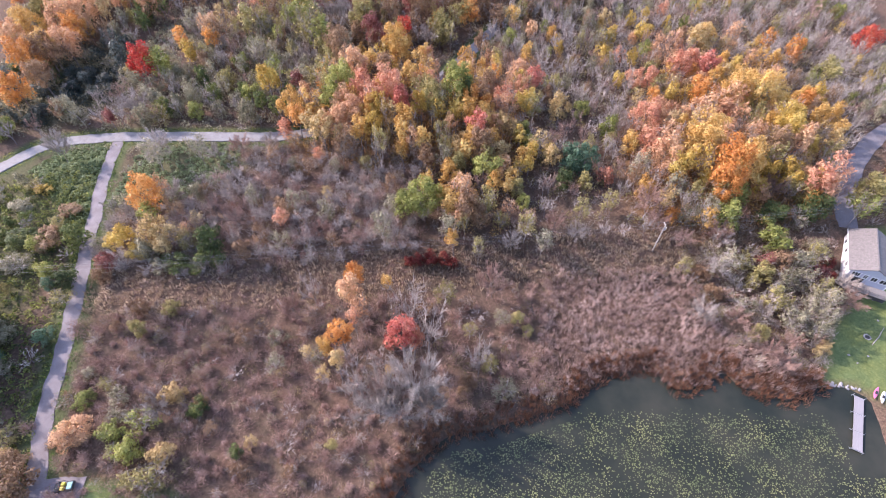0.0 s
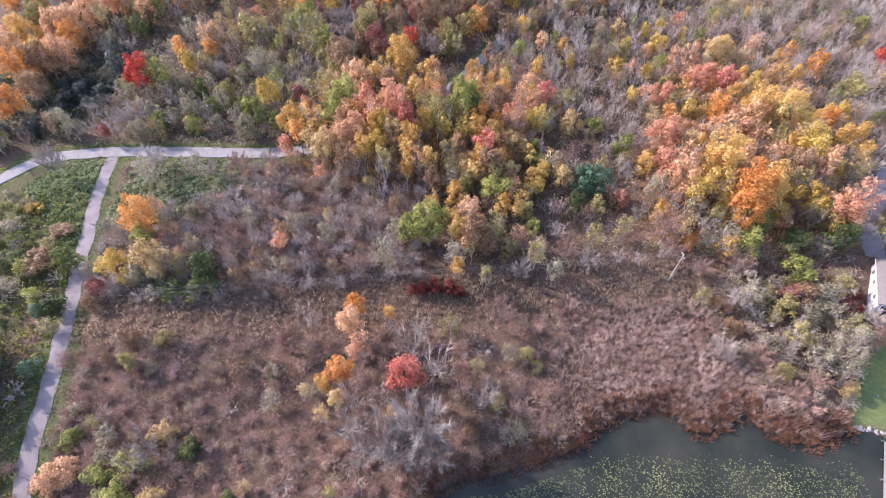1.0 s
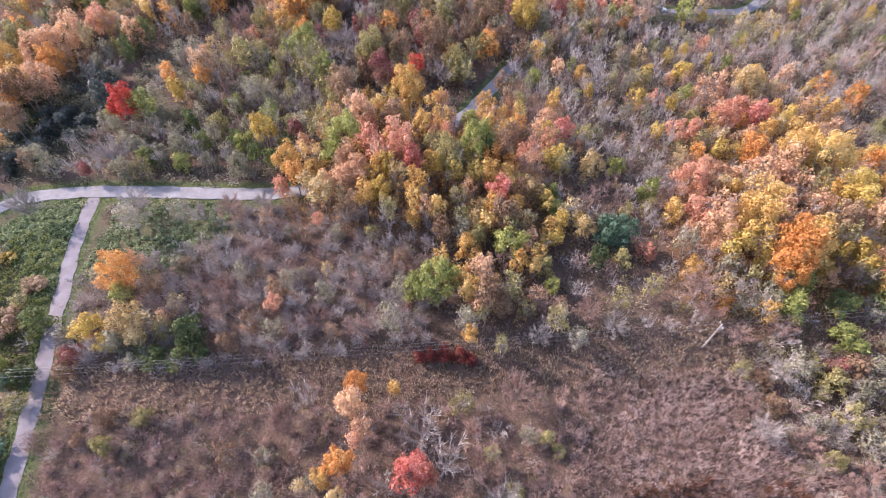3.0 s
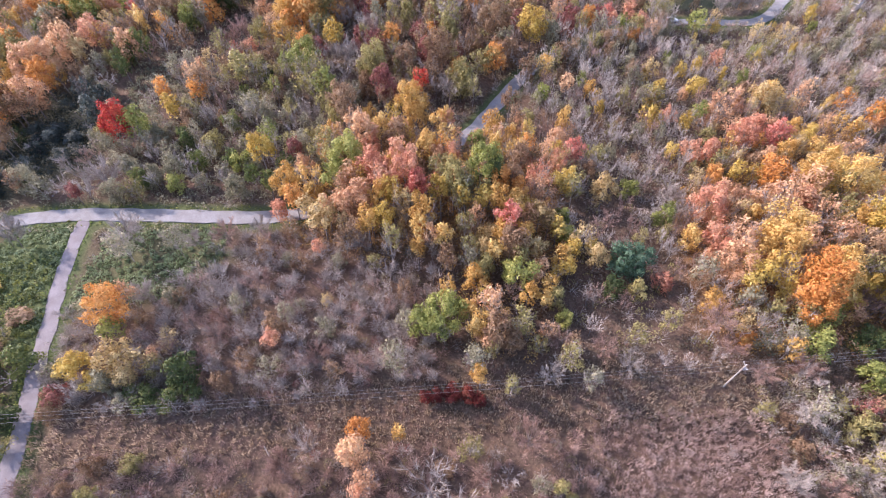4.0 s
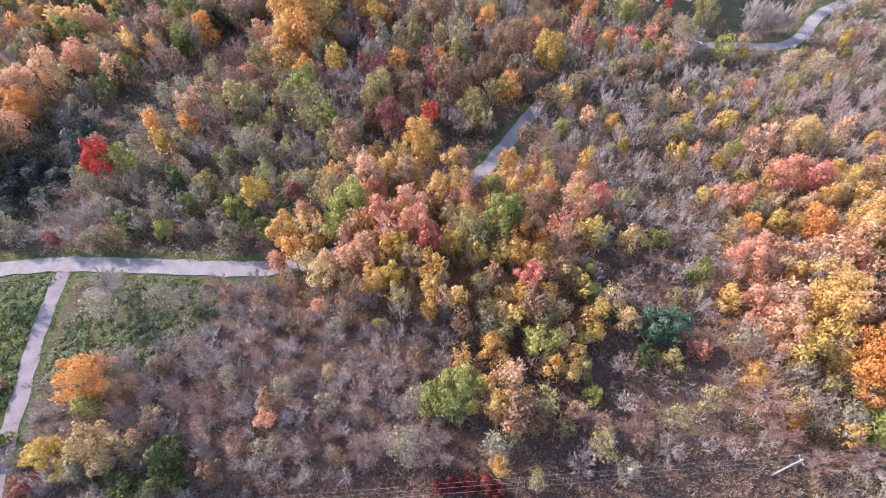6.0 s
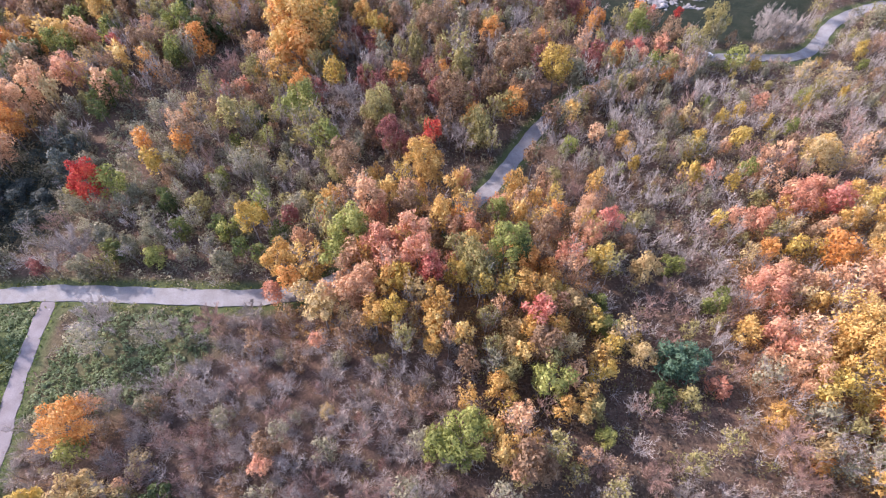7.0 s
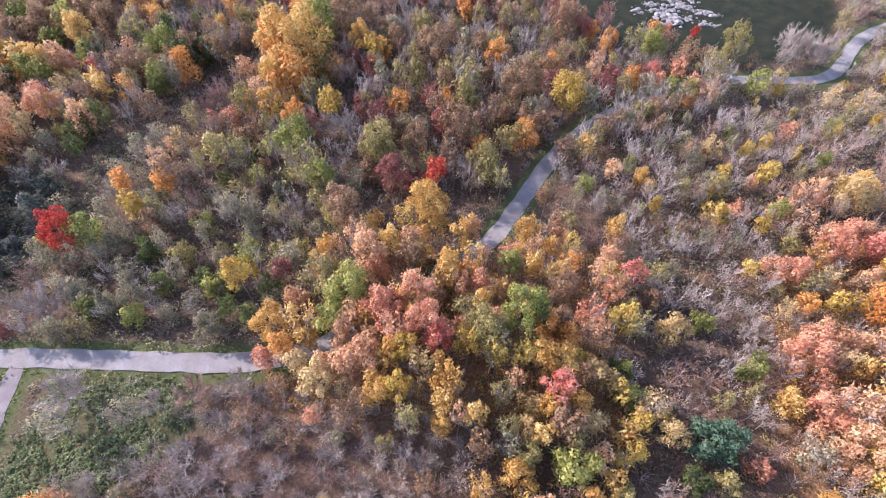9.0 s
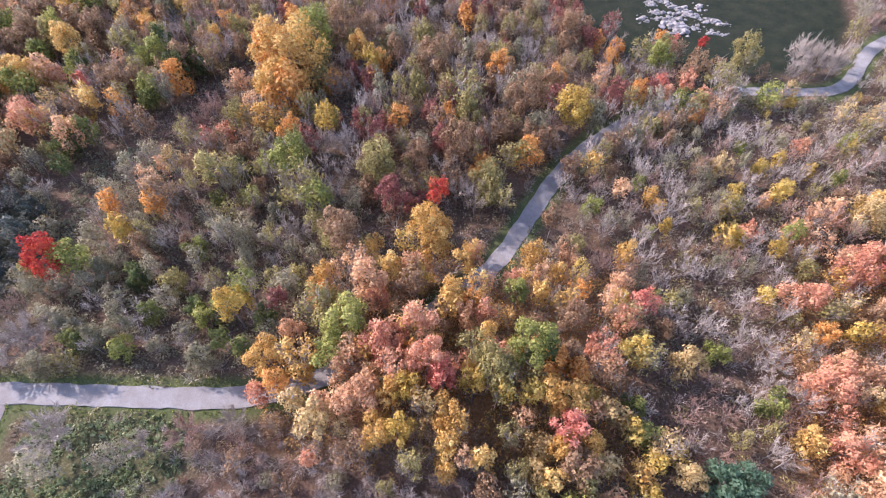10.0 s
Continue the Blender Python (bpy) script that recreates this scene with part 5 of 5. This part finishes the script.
def house(x, y, turn, w, l, eave, ridge, siding, front, label, deck=True):
    z = float(land_z(x + 2, y + 3)) - 0.1
    h = tagged(new("house"), label, "house")
    h.matrix_basis = pose(x, y, z, 0, 0, turn)
    part("foundation", box((w - 0.1, l - 0.1, 0.9), (w / 2, l / 2, 0.0)), plain("concrete", (0.4, 0.39, 0.38)), h)
    for name, size, at, material in (("side_wall", (0.2, l, eave - 0.3), (0.1, l / 2, eave / 2 + 0.15), siding), ("side_wall", (0.2, l, eave - 0.3), (w - 0.1, l / 2, eave / 2 + 0.15), siding)):
        wall = part(name, box(size, at), material, h)
        for k in range(int((eave - 0.3) / 0.22)):
            part("siding_board", box((0.024, l, 0.2), (at[0] - 0.11 if at[0] < w / 2 else at[0] + 0.11, l / 2, 0.42 + k * 0.22)), material, wall)
    for name, yy in (("front_wall", 0.1), ("back_wall", l - 0.1)):
        b_ = bmesh.new()
        ends = [[b_.verts.new((px, yy + dy, pz)) for px, pz in ((0.2, 0.3), (w - 0.2, 0.3), (w - 0.2, eave), (w / 2, ridge - 0.02), (0.2, eave))] for dy in (-0.1, 0.1)]
        for j in range(5):
            b_.faces.new((ends[0][j], ends[0][(j + 1) % 5], ends[1][(j + 1) % 5], ends[1][j]))
        b_.faces.new(ends[0][::-1]), b_.faces.new(ends[1])
        bmesh.ops.recalc_face_normals(b_, faces=b_.faces)
        part(name, b_, front, h)
    part("roof", slope_roof(w, l, eave, ridge, -1), SHINGLE, h)
    part("roof", slope_roof(w, l, eave, ridge, 1), SHINGLE, h)
    part("ridge_cap", box((0.3, l + 0.9, 0.08), (w / 2, l / 2, ridge + 0.2), 0, 0.02), SHINGLE, h)
    for s in (-1, 1):
        part("gutter", box((0.12, l + 0.9, 0.12), (w / 2 + s * (w / 2 + 0.5), l / 2, eave - 0.20), 0, 0.03), TRIM, h)
    return h, z


home, home_z = house(87.2, 64.1, -27, 7.8, 12.4, 4.2, 6.2, SIDING, BLUE_SIDING, "white house with a taupe gable roof and front deck", True)
for x_, w_, s_ in ((1.35, 1.5, 3), (3.15, 0.8, 2), (4.75, 1.1, 2), (6.5, 1.3, 2)):
    window(home, x_, -0.03, 3.25, w_, 1.2, 0, s_)
for y_ in (3.0, 7.2, 10.2):
    window(home, -0.03, y_, 2.6, 1.1, 1.1, -90, 2)
part("door", box((1.9, 0.06, 1.9), (2.4, -0.04, 1.5), 0, 0.01), GLASS, home, "dark glazed patio door")
part("door", box((0.06, 0.95, 2.0), (-0.04, 5.2, 1.6), 0, 0.01), TRIM, home, "plain white side door")
deck = part("deck", box((8.6, 2.6, 0.16), (3.9, -1.35, 1.0), 0, 0.02), DECK_WOOD, home, "weathered grey deck with railing")
for k in range(6):
    part("post", box((0.12, 0.12, 2.3), (-0.3 + k * 1.68, -2.55, 0.85), 0, 0.01), DECK_WOOD, deck)
for zz in (1.35, 1.95):
    part("rail", box((8.6, 0.07, 0.07), (3.9, -2.55, zz), 0, 0.01), DECK_WOOD, deck)
for x_ in (-0.3, 8.1):
    for zz in (1.35, 1.95):
        part("rail", box((0.07, 2.5, 0.07), (x_, -1.3, zz), 0, 0.01), DECK_WOOD, deck)
for k in range(40):
    part("baluster", box((0.035, 0.035, 0.6), (-0.2 + k * 0.21, -2.55, 1.65)), DECK_WOOD, deck)
# near-black sheet at the deck's front, its colour stands in for the shade beneath
part("skirting", box((8.4, 0.05, 0.95), (3.9, -2.62, 0.40)), DARK, deck, "dark panel painted as the shade below the deck")

shed, _ = house(133.5, 205.5, 35, 5.0, 7.0, 3.0, 5.2, SIDING, SIDING, "small white gabled house beside the gravel road")
window(shed, 2.5, -0.03, 3.6, 0.8, 0.8, 0, 1)

# ---- dock and shore ----
dock = tagged(new("dock"), "pale grey plank dock in three sections over the pond", "dock")
dock.matrix_basis = pose(80.0, 38.6, 0.42, 0, 0, 150.5)
for k in range(3):
    sec = part("section", box((0.12, 3.7, 0.14), (-0.7, 1.95 + k * 3.85, -0.10)), STEEL, dock)
    box_ = box((0.12, 3.7, 0.14), (0.7, 1.95 + k * 3.85, -0.10))
    part("beam", box_, STEEL, dock)
    board = bpy.data.meshes.new("board")
    bb = box((1.6, 0.225, 0.04), (0, 0, 0), 0, 0.006)
    bb.to_mesh(board)
    bb.free()
    board.materials.append(plain("grey_plank", (0.25, 0.24, 0.255), 0.85, 1.2, 0.14))
    for j in range(16):
        ob = new("plank", board)
        ob.parent, ob.location = sec, (0, 0.22 + k * 3.85 + j * 0.233, 0.0)
        ob.rotation_euler = (0, 0, dice.uniform(-0.006, 0.006))
for k in range(4):
    y_ = 0.1 + k * 3.84
    part("crossbar", rod((-0.9, y_, -0.02), (1.4, y_, -0.02), 0.045, 0.045), STEEL, dock)
    for x_ in (-0.88, 1.1):
        part("post", rod((x_, y_, -1.6), (x_, y_, 0.5 if k < 3 else 0.3), 0.04, 0.04), STEEL, dock)


def kayak(x, y, turn, colour, label):
    """A hull lofted from rounded sections, with a dark plate for the shaded cockpit."""
    bm = bmesh.new()
    rings, n, s = 13, 10, []
    for k in range(rings):
        u = k / (rings - 1) * 2 - 1
        wide = 0.36 * math.cos(u * math.pi / 2) ** 0.7 + 0.005
        s.append([bm.verts.new((u * 1.6, wide * math.cos(q * math.tau / n), 0.17 * math.sin(q * math.tau / n) * (0.35 + 0.65 * math.cos(u * 1.4)) + 0.1 * u * u)) for q in range(n)])
    for k in range(rings - 1):
        for j in range(n):
            bm.faces.new((s[k][j], s[k][(j + 1) % n], s[k + 1][(j + 1) % n], s[k + 1][j]))
    bm.faces.new(s[0][::-1]), bm.faces.new(s[-1])
    k_ = tagged(new("kayak"), label, "kayak", "kayaks on the shore")
    k_.matrix_basis = pose(x, y, float(land_z(x, y)) + 0.17, 0, 0, turn)
    part("hull", bm, plain("plastic_" + label.split()[0], colour, 0.35, 1.0, 0.05), k_)
    # solid plate on the closed hull, an opening's shade put into its colour
    part("cockpit", box((0.8, 0.42, 0.05), (0, 0, 0.17), 0, 0.02), DARK, k_, "dark plate painted as the shaded cockpit opening")


kayak(83.4, 39.3, 48, (0.62, 0.14, 0.26), "pink plastic kayak pulled up on the grass")
kayak(84.2, 38.4, 52, (0.75, 0.73, 0.74), "white plastic kayak pulled up on the grass")


def stone_mesh(seed, flat=0.6):
    bm = bmesh.new()
    bmesh.ops.create_icosphere(bm, subdivisions=2, radius=0.5)
    for v in bm.verts:
        q = noise.noise(v.co * 2.2 + Vector((seed * 7.1, 0, 0)))
        v.co *= 1 + 0.5 * q
        v.co.z *= flat
    me = bpy.data.meshes.new("stone")
    bm.to_mesh(me)
    bm.free()
    me.materials.append(ROCK)
    return me


STONES = [stone_mesh(k) for k in range(5)]


def stone(x, y, size, label="pale grey stone half sunk in the grass"):
    ob = new("stone", dice.choice(STONES))
    ob.location = (x, y, float(land_z(x, y)) + size * 0.12)
    ob.rotation_euler = (dice.uniform(-0.2, 0.2), dice.uniform(-0.2, 0.2), dice.uniform(0, 6))
    ob.scale = (size, size * dice.uniform(0.6, 1), size * dice.uniform(0.6, 1))
    tagged(ob, label, "stone", "pale stones")


for k in range(15):
    s_ = k / 14
    stone(75.6 + 5.6 * s_ + dice.uniform(-0.3, 0.3), 41.3 - 1.0 * s_ + dice.uniform(-0.4, 0.4), dice.uniform(0.35, 0.95), "pale grey stone on the pond shore")
for x_, y_ in ((-101, 116), (-88.6, 106.3), (86, 47), (83, 45.5), (92, 55), (82, 47.2)):
    stone(x_, y_, dice.uniform(0.3, 0.6))
ring = tagged(new("fire_ring"), "ring of pale stones round ashes on the lawn", "fire ring")
ring.location = (87.8, 51.2, float(land_z(87.8, 51.2)))
for k in range(10):
    ob = new("stone", STONES[k % 5])
    ob.parent, ob.location, ob.scale = ring, (0.62 * math.cos(k * 0.628), 0.62 * math.sin(k * 0.628), 0.08), (0.36, 0.3, 0.34)
bm = bmesh.new()
bmesh.ops.create_cone(bm, cap_ends=True, segments=14, radius1=0.55, radius2=0.45, depth=0.06)
part("ash_bed", bm, DARK, ring, "dark ash bed")


def log(a, b, r, label, material=None):
    """A bare trunk lying on the ground, bent a little, with broken limb stubs."""
    za, zb = float(land_z(*a)) + r, float(land_z(*b)) + r * 1.6
    a, b = Vector((*a, za)), Vector((*b, zb))
    mid_ = (a + b) / 2 + Vector((0.15, -0.1, 0.05))
    bm = rod(a, mid_, r, r * 0.8)
    rod(mid_, b, r * 0.8, r * 0.45, bm=bm)
    rod(mid_, mid_ + Vector((0.5, 0.9, 0.5)), r * 0.4, r * 0.2, bm=bm)
    tagged(part("log", bm, material or PALE_BARK), label, "log")


log((88.0, 49.5), (92.2, 53.2), 0.09, "thin bare branch lying on the lawn")
log((77.0, 49.4), (80.0, 49.6), 0.28, "fallen yellowish log beside the lawn", plain("yellow_wood", (0.55, 0.38, 0.16)))
log((53.0, 61.2), (56.4, 59.4), 0.16, "broken bare branch fallen in the reeds", plain("fresh_wood", (0.50, 0.30, 0.20)))
log((46.5, 80.0), (50.0, 84.5), 0.14, "pale fallen trunk leaning in the brush")
log((-36.5, 59.5), (-34.5, 56.8), 0.10, "pale dead branch lying in the thicket")

# ---- power line ----
pole = tagged(new("utility_pole"), "weathered pale wooden utility pole with insulators in the brush", "utility pole")
px_, py_ = 47.4, 71.4
pole.location = (px_, py_, float(land_z(px_, py_)))
part("shaft", rod((0, 0, -0.5), (0, 0, 9.0), 0.17, 0.12, 10), POLE_WOOD, pole)
part("crossarm", box((0.12, 1.6, 0.12), (0, 0, 8.6), 5, 0.01), POLE_WOOD, pole)
for y_, z_ in ((-0.7, 8.72), (0.7, 8.72), (0.0, 9.02)):
    part("insulator", rod((0, y_, z_ - 0.06), (0, y_, z_ + 0.12), 0.07, 0.04, 8), TRIM, pole)
bm = bmesh.new()
bmesh.ops.create_cone(bm, cap_ends=True, segments=12, radius1=0.2, radius2=0.2, depth=0.6)
bmesh.ops.translate(bm, verts=bm.verts, vec=(0.3, 0, 7.4))
part("transformer", bm, STEEL, pole)


def wire(a, b, sag, label):
    """A cable hanging between two points."""
    cu = bpy.data.curves.new("power_cable", "CURVE")
    cu.dimensions, cu.bevel_depth, cu.bevel_resolution = "3D", 0.015, 0
    sp = cu.splines.new("POLY")
    sp.points.add(24)
    for k in range(25):
        s_ = k / 24
        q = Vector(a).lerp(Vector(b), s_)
        sp.points[k].co = (q.x, q.y, q.z - sag * 4 * s_ * (1 - s_), 1)
    cu.materials.append(WIRE)
    tagged(new("power_cable", cu), label, "cable", "cables of the power line")


top_ = float(land_z(px_, py_))
for off, up in ((-0.7, 8.85), (0.7, 8.85), (0.0, 9.15)):
    wire((-118, 55.0 + off, 7 + 9 + up - 8.85), (px_, py_ + off, top_ + up), 1.1, "thin grey power cable sagging over the thicket")
    wire((px_, py_ + off, top_ + up), (125, 80 + off, 16 + up - 8.85), 0.9, "thin grey power cable sagging towards the house")

# ---- vehicles ----
TYRE = plain("tyre_rubber", (0.03, 0.03, 0.03), 0.9, 2.0, 0.2)


def wheel(parent, x, y, r, w):
    bm = bmesh.new()
    bmesh.ops.create_cone(bm, cap_ends=True, segments=18, radius1=r, radius2=r, depth=w)
    bmesh.ops.bevel(bm, geom=bm.edges[:], offset=0.03, segments=1, affect="EDGES")
    bmesh.ops.transform(bm, matrix=pose(x, y, r, 90, 0, 0), verts=bm.verts)
    tyre = part("wheel", bm, TYRE, parent)
    bm = bmesh.new()
    bmesh.ops.create_cone(bm, cap_ends=True, segments=12, radius1=r * 0.55, radius2=r * 0.55, depth=w + 0.03)
    bmesh.ops.transform(bm, matrix=pose(x, y, r, 90, 0, 0), verts=bm.verts)
    part("rim", bm, STEEL, tyre)


def body_loft(profile, w, taper):
    """A vehicle body from a side outline, narrowing towards its top."""
    bm = bmesh.new()
    hi = max(z for _, z in profile)
    sides = [[bm.verts.new((x, s * (w / 2 - taper * max(0, z - 0.7) / (hi - 0.7 + 1e-6)), z)) for x, z in profile] for s in (-1, 1)]
    n = len(profile)
    for j in range(n):
        bm.faces.new((sides[0][j], sides[0][(j + 1) % n], sides[1][(j + 1) % n], sides[1][j]))
    bm.faces.new(sides[0][::-1]), bm.faces.new(sides[1])
    bmesh.ops.recalc_face_normals(bm, faces=bm.faces)
    bmesh.ops.bevel(bm, geom=bm.edges[:], offset=0.05, segments=2, affect="EDGES")
    return bm


car = tagged(new("car"), "white estate car on the gravel road", "car")
cx, cy = 69.2, 198.4
car.matrix_basis = pose(cx, cy, float(land_z(cx, cy)) + 0.18, 0, 0, 182)
part("body", body_loft([(-2.2, 0.3), (-2.25, 0.75), (-1.2, 0.95), (-0.5, 0.98), (2.1, 1.0), (2.25, 0.6), (2.2, 0.3)], 1.8, 0.05), plain("white_paint", (0.8, 0.8, 0.8), 0.25, 1, 0.03), car)
part("cabin", body_loft([(-1.0, 0.93), (-0.35, 1.45), (1.6, 1.47), (2.05, 0.95)], 1.7, 0.18), GLASS, car, "dark windows")
part("roof", box((1.9, 1.28, 0.06), (0.65, 0, 1.48), 0, 0.02), plain("white_roof", (0.8, 0.8, 0.8), 0.25, 1, 0.03), car)
for x_ in (-1.4, 1.35):
    for y_ in (-0.82, 0.82):
        wheel(car, x_, y_, 0.32, 0.2)
for y_ in (-0.6, 0.6):
    part("headlight", box((0.08, 0.35, 0.16), (-2.24, y_, 0.68), 0, 0.02), GLASS, car)

ribbon("road_4", [(-69, 20.6), (-65, 20.8), (-60.4, 21.2)], 4.2, 0.07, TAR, "small asphalt pull-off beside the lane")
buggy = tagged(new("utility_buggy"), "open black utility buggy with yellow seats, parked on asphalt", "buggy")
bx, by = -63.2, 21.3
buggy.matrix_basis = pose(bx, by, float(land_z(bx, by)) + 0.2, 0, 0, 8)
part("body", body_loft([(-1.5, 0.35), (-1.5, 0.8), (-0.6, 0.85), (-0.5, 0.55), (0.5, 0.55), (0.55, 0.95), (1.4, 0.85), (1.55, 0.4)], 1.5, 0.05), plain("black_plastic", (0.03, 0.035, 0.04), 0.5, 1, 0.1), buggy)
for y_ in (-0.35, 0.35):
    part("seat", box((0.6, 0.55, 0.55), (-0.1, y_, 0.85), 0, 0.1), plain("yellow_vinyl", (0.6, 0.5, 0.06), 0.5, 1, 0.1), buggy)
part("hood", box((0.8, 1.1, 0.12), (1.0, 0, 0.93), 0, 0.04), plain("teal_paint", (0.12, 0.33, 0.33), 0.4, 1, 0.1), buggy)
for x_, y_ in ((-0.7, -0.65), (-0.7, 0.65), (0.6, -0.65), (0.6, 0.65)):
    part("roll_bar", rod((x_, y_, 0.8), (x_ * 0.8, y_ * 0.9, 1.75), 0.04, 0.04), DARK, buggy)
for y_ in (-0.58, 0.58):
    part("roof_bar", rod((-0.56, y_, 1.75), (0.48, y_, 1.75), 0.04, 0.04), DARK, buggy)
for x_ in (-1.0, 1.05):
    for y_ in (-0.7, 0.7):
        wheel(buggy, x_, y_, 0.33, 0.28)

bin_ = tagged(new("rain_barrel"), "pale blue plastic barrel in the brambles", "barrel")
bin_.location = (-87.3, 62.8, float(land_z(-87.3, 62.8)))
bm = bmesh.new()
bmesh.ops.create_cone(bm, cap_ends=True, segments=16, radius1=0.32, radius2=0.29, depth=0.95)
bmesh.ops.bevel(bm, geom=bm.edges[:], offset=0.04, segments=2, affect="EDGES")
bmesh.ops.translate(bm, verts=bm.verts, vec=(0, 0, 1.0))
part("drum", bm, plain("pale_blue_plastic", (0.45, 0.55, 0.68), 0.5, 1, 0.1), bin_)
part("stand", box((0.7, 0.7, 0.5), (0, 0, 0.25), 0, 0.03), POLE_WOOD, bin_)

# ---- rubble in the meadow ----
rng = np.random.default_rng(12)
verts, faces = [], []
for k in range(520):
    u = rng.random()
    lane_ = rng.integers(0, 4)
    x_, y_ = ((50 + 26 * u, 233 + 6 * math.sin(u * 5)), (58 + 5 * u, 236 - 9 * u), (66 + 12 * u, 239 - 7 * u), (56 + 18 * u, 243 + 3 * math.sin(u * 7)))[lane_]
    x_, y_ = x_ + rng.normal() * 1.3, y_ + rng.normal() * 0.8
    s_ = 0.2 + 1.3 * rng.random() ** 3
    z_ = float(land_z(x_, y_))
    start = len(verts)
    w_ = rng.uniform(0, 6)
    for j in range(6):
        a_ = w_ + j * math.tau / 6 + rng.uniform(-0.3, 0.3)
        verts.append((x_ + s_ * math.cos(a_), y_ + s_ * 0.7 * math.sin(a_), z_ - 0.1))
    for j in range(6):
        a_ = w_ + j * math.tau / 6 + rng.uniform(-0.3, 0.3)
        verts.append((x_ + s_ * 0.6 * math.cos(a_), y_ + s_ * 0.45 * math.sin(a_), z_ + s_ * rng.uniform(0.1, 0.5)))
    faces += [(start + j, start + (j + 1) % 6, start + 6 + (j + 1) % 6, start + 6 + j) for j in range(6)] + [tuple(start + 6 + j for j in range(6))]
tagged(new("rubble", mesh_of("rubble", verts, faces, plain("rubble_grey", (0.27, 0.26, 0.255), 0.9, 0.5, 0.45))), "drifts of pale broken limestone in the meadow", "rubble", kind="stuff")
for k in range(14):
    stone(dice.uniform(57, 64), dice.uniform(226, 233), dice.uniform(1.0, 2.4), "large pale limestone boulder in the meadow")
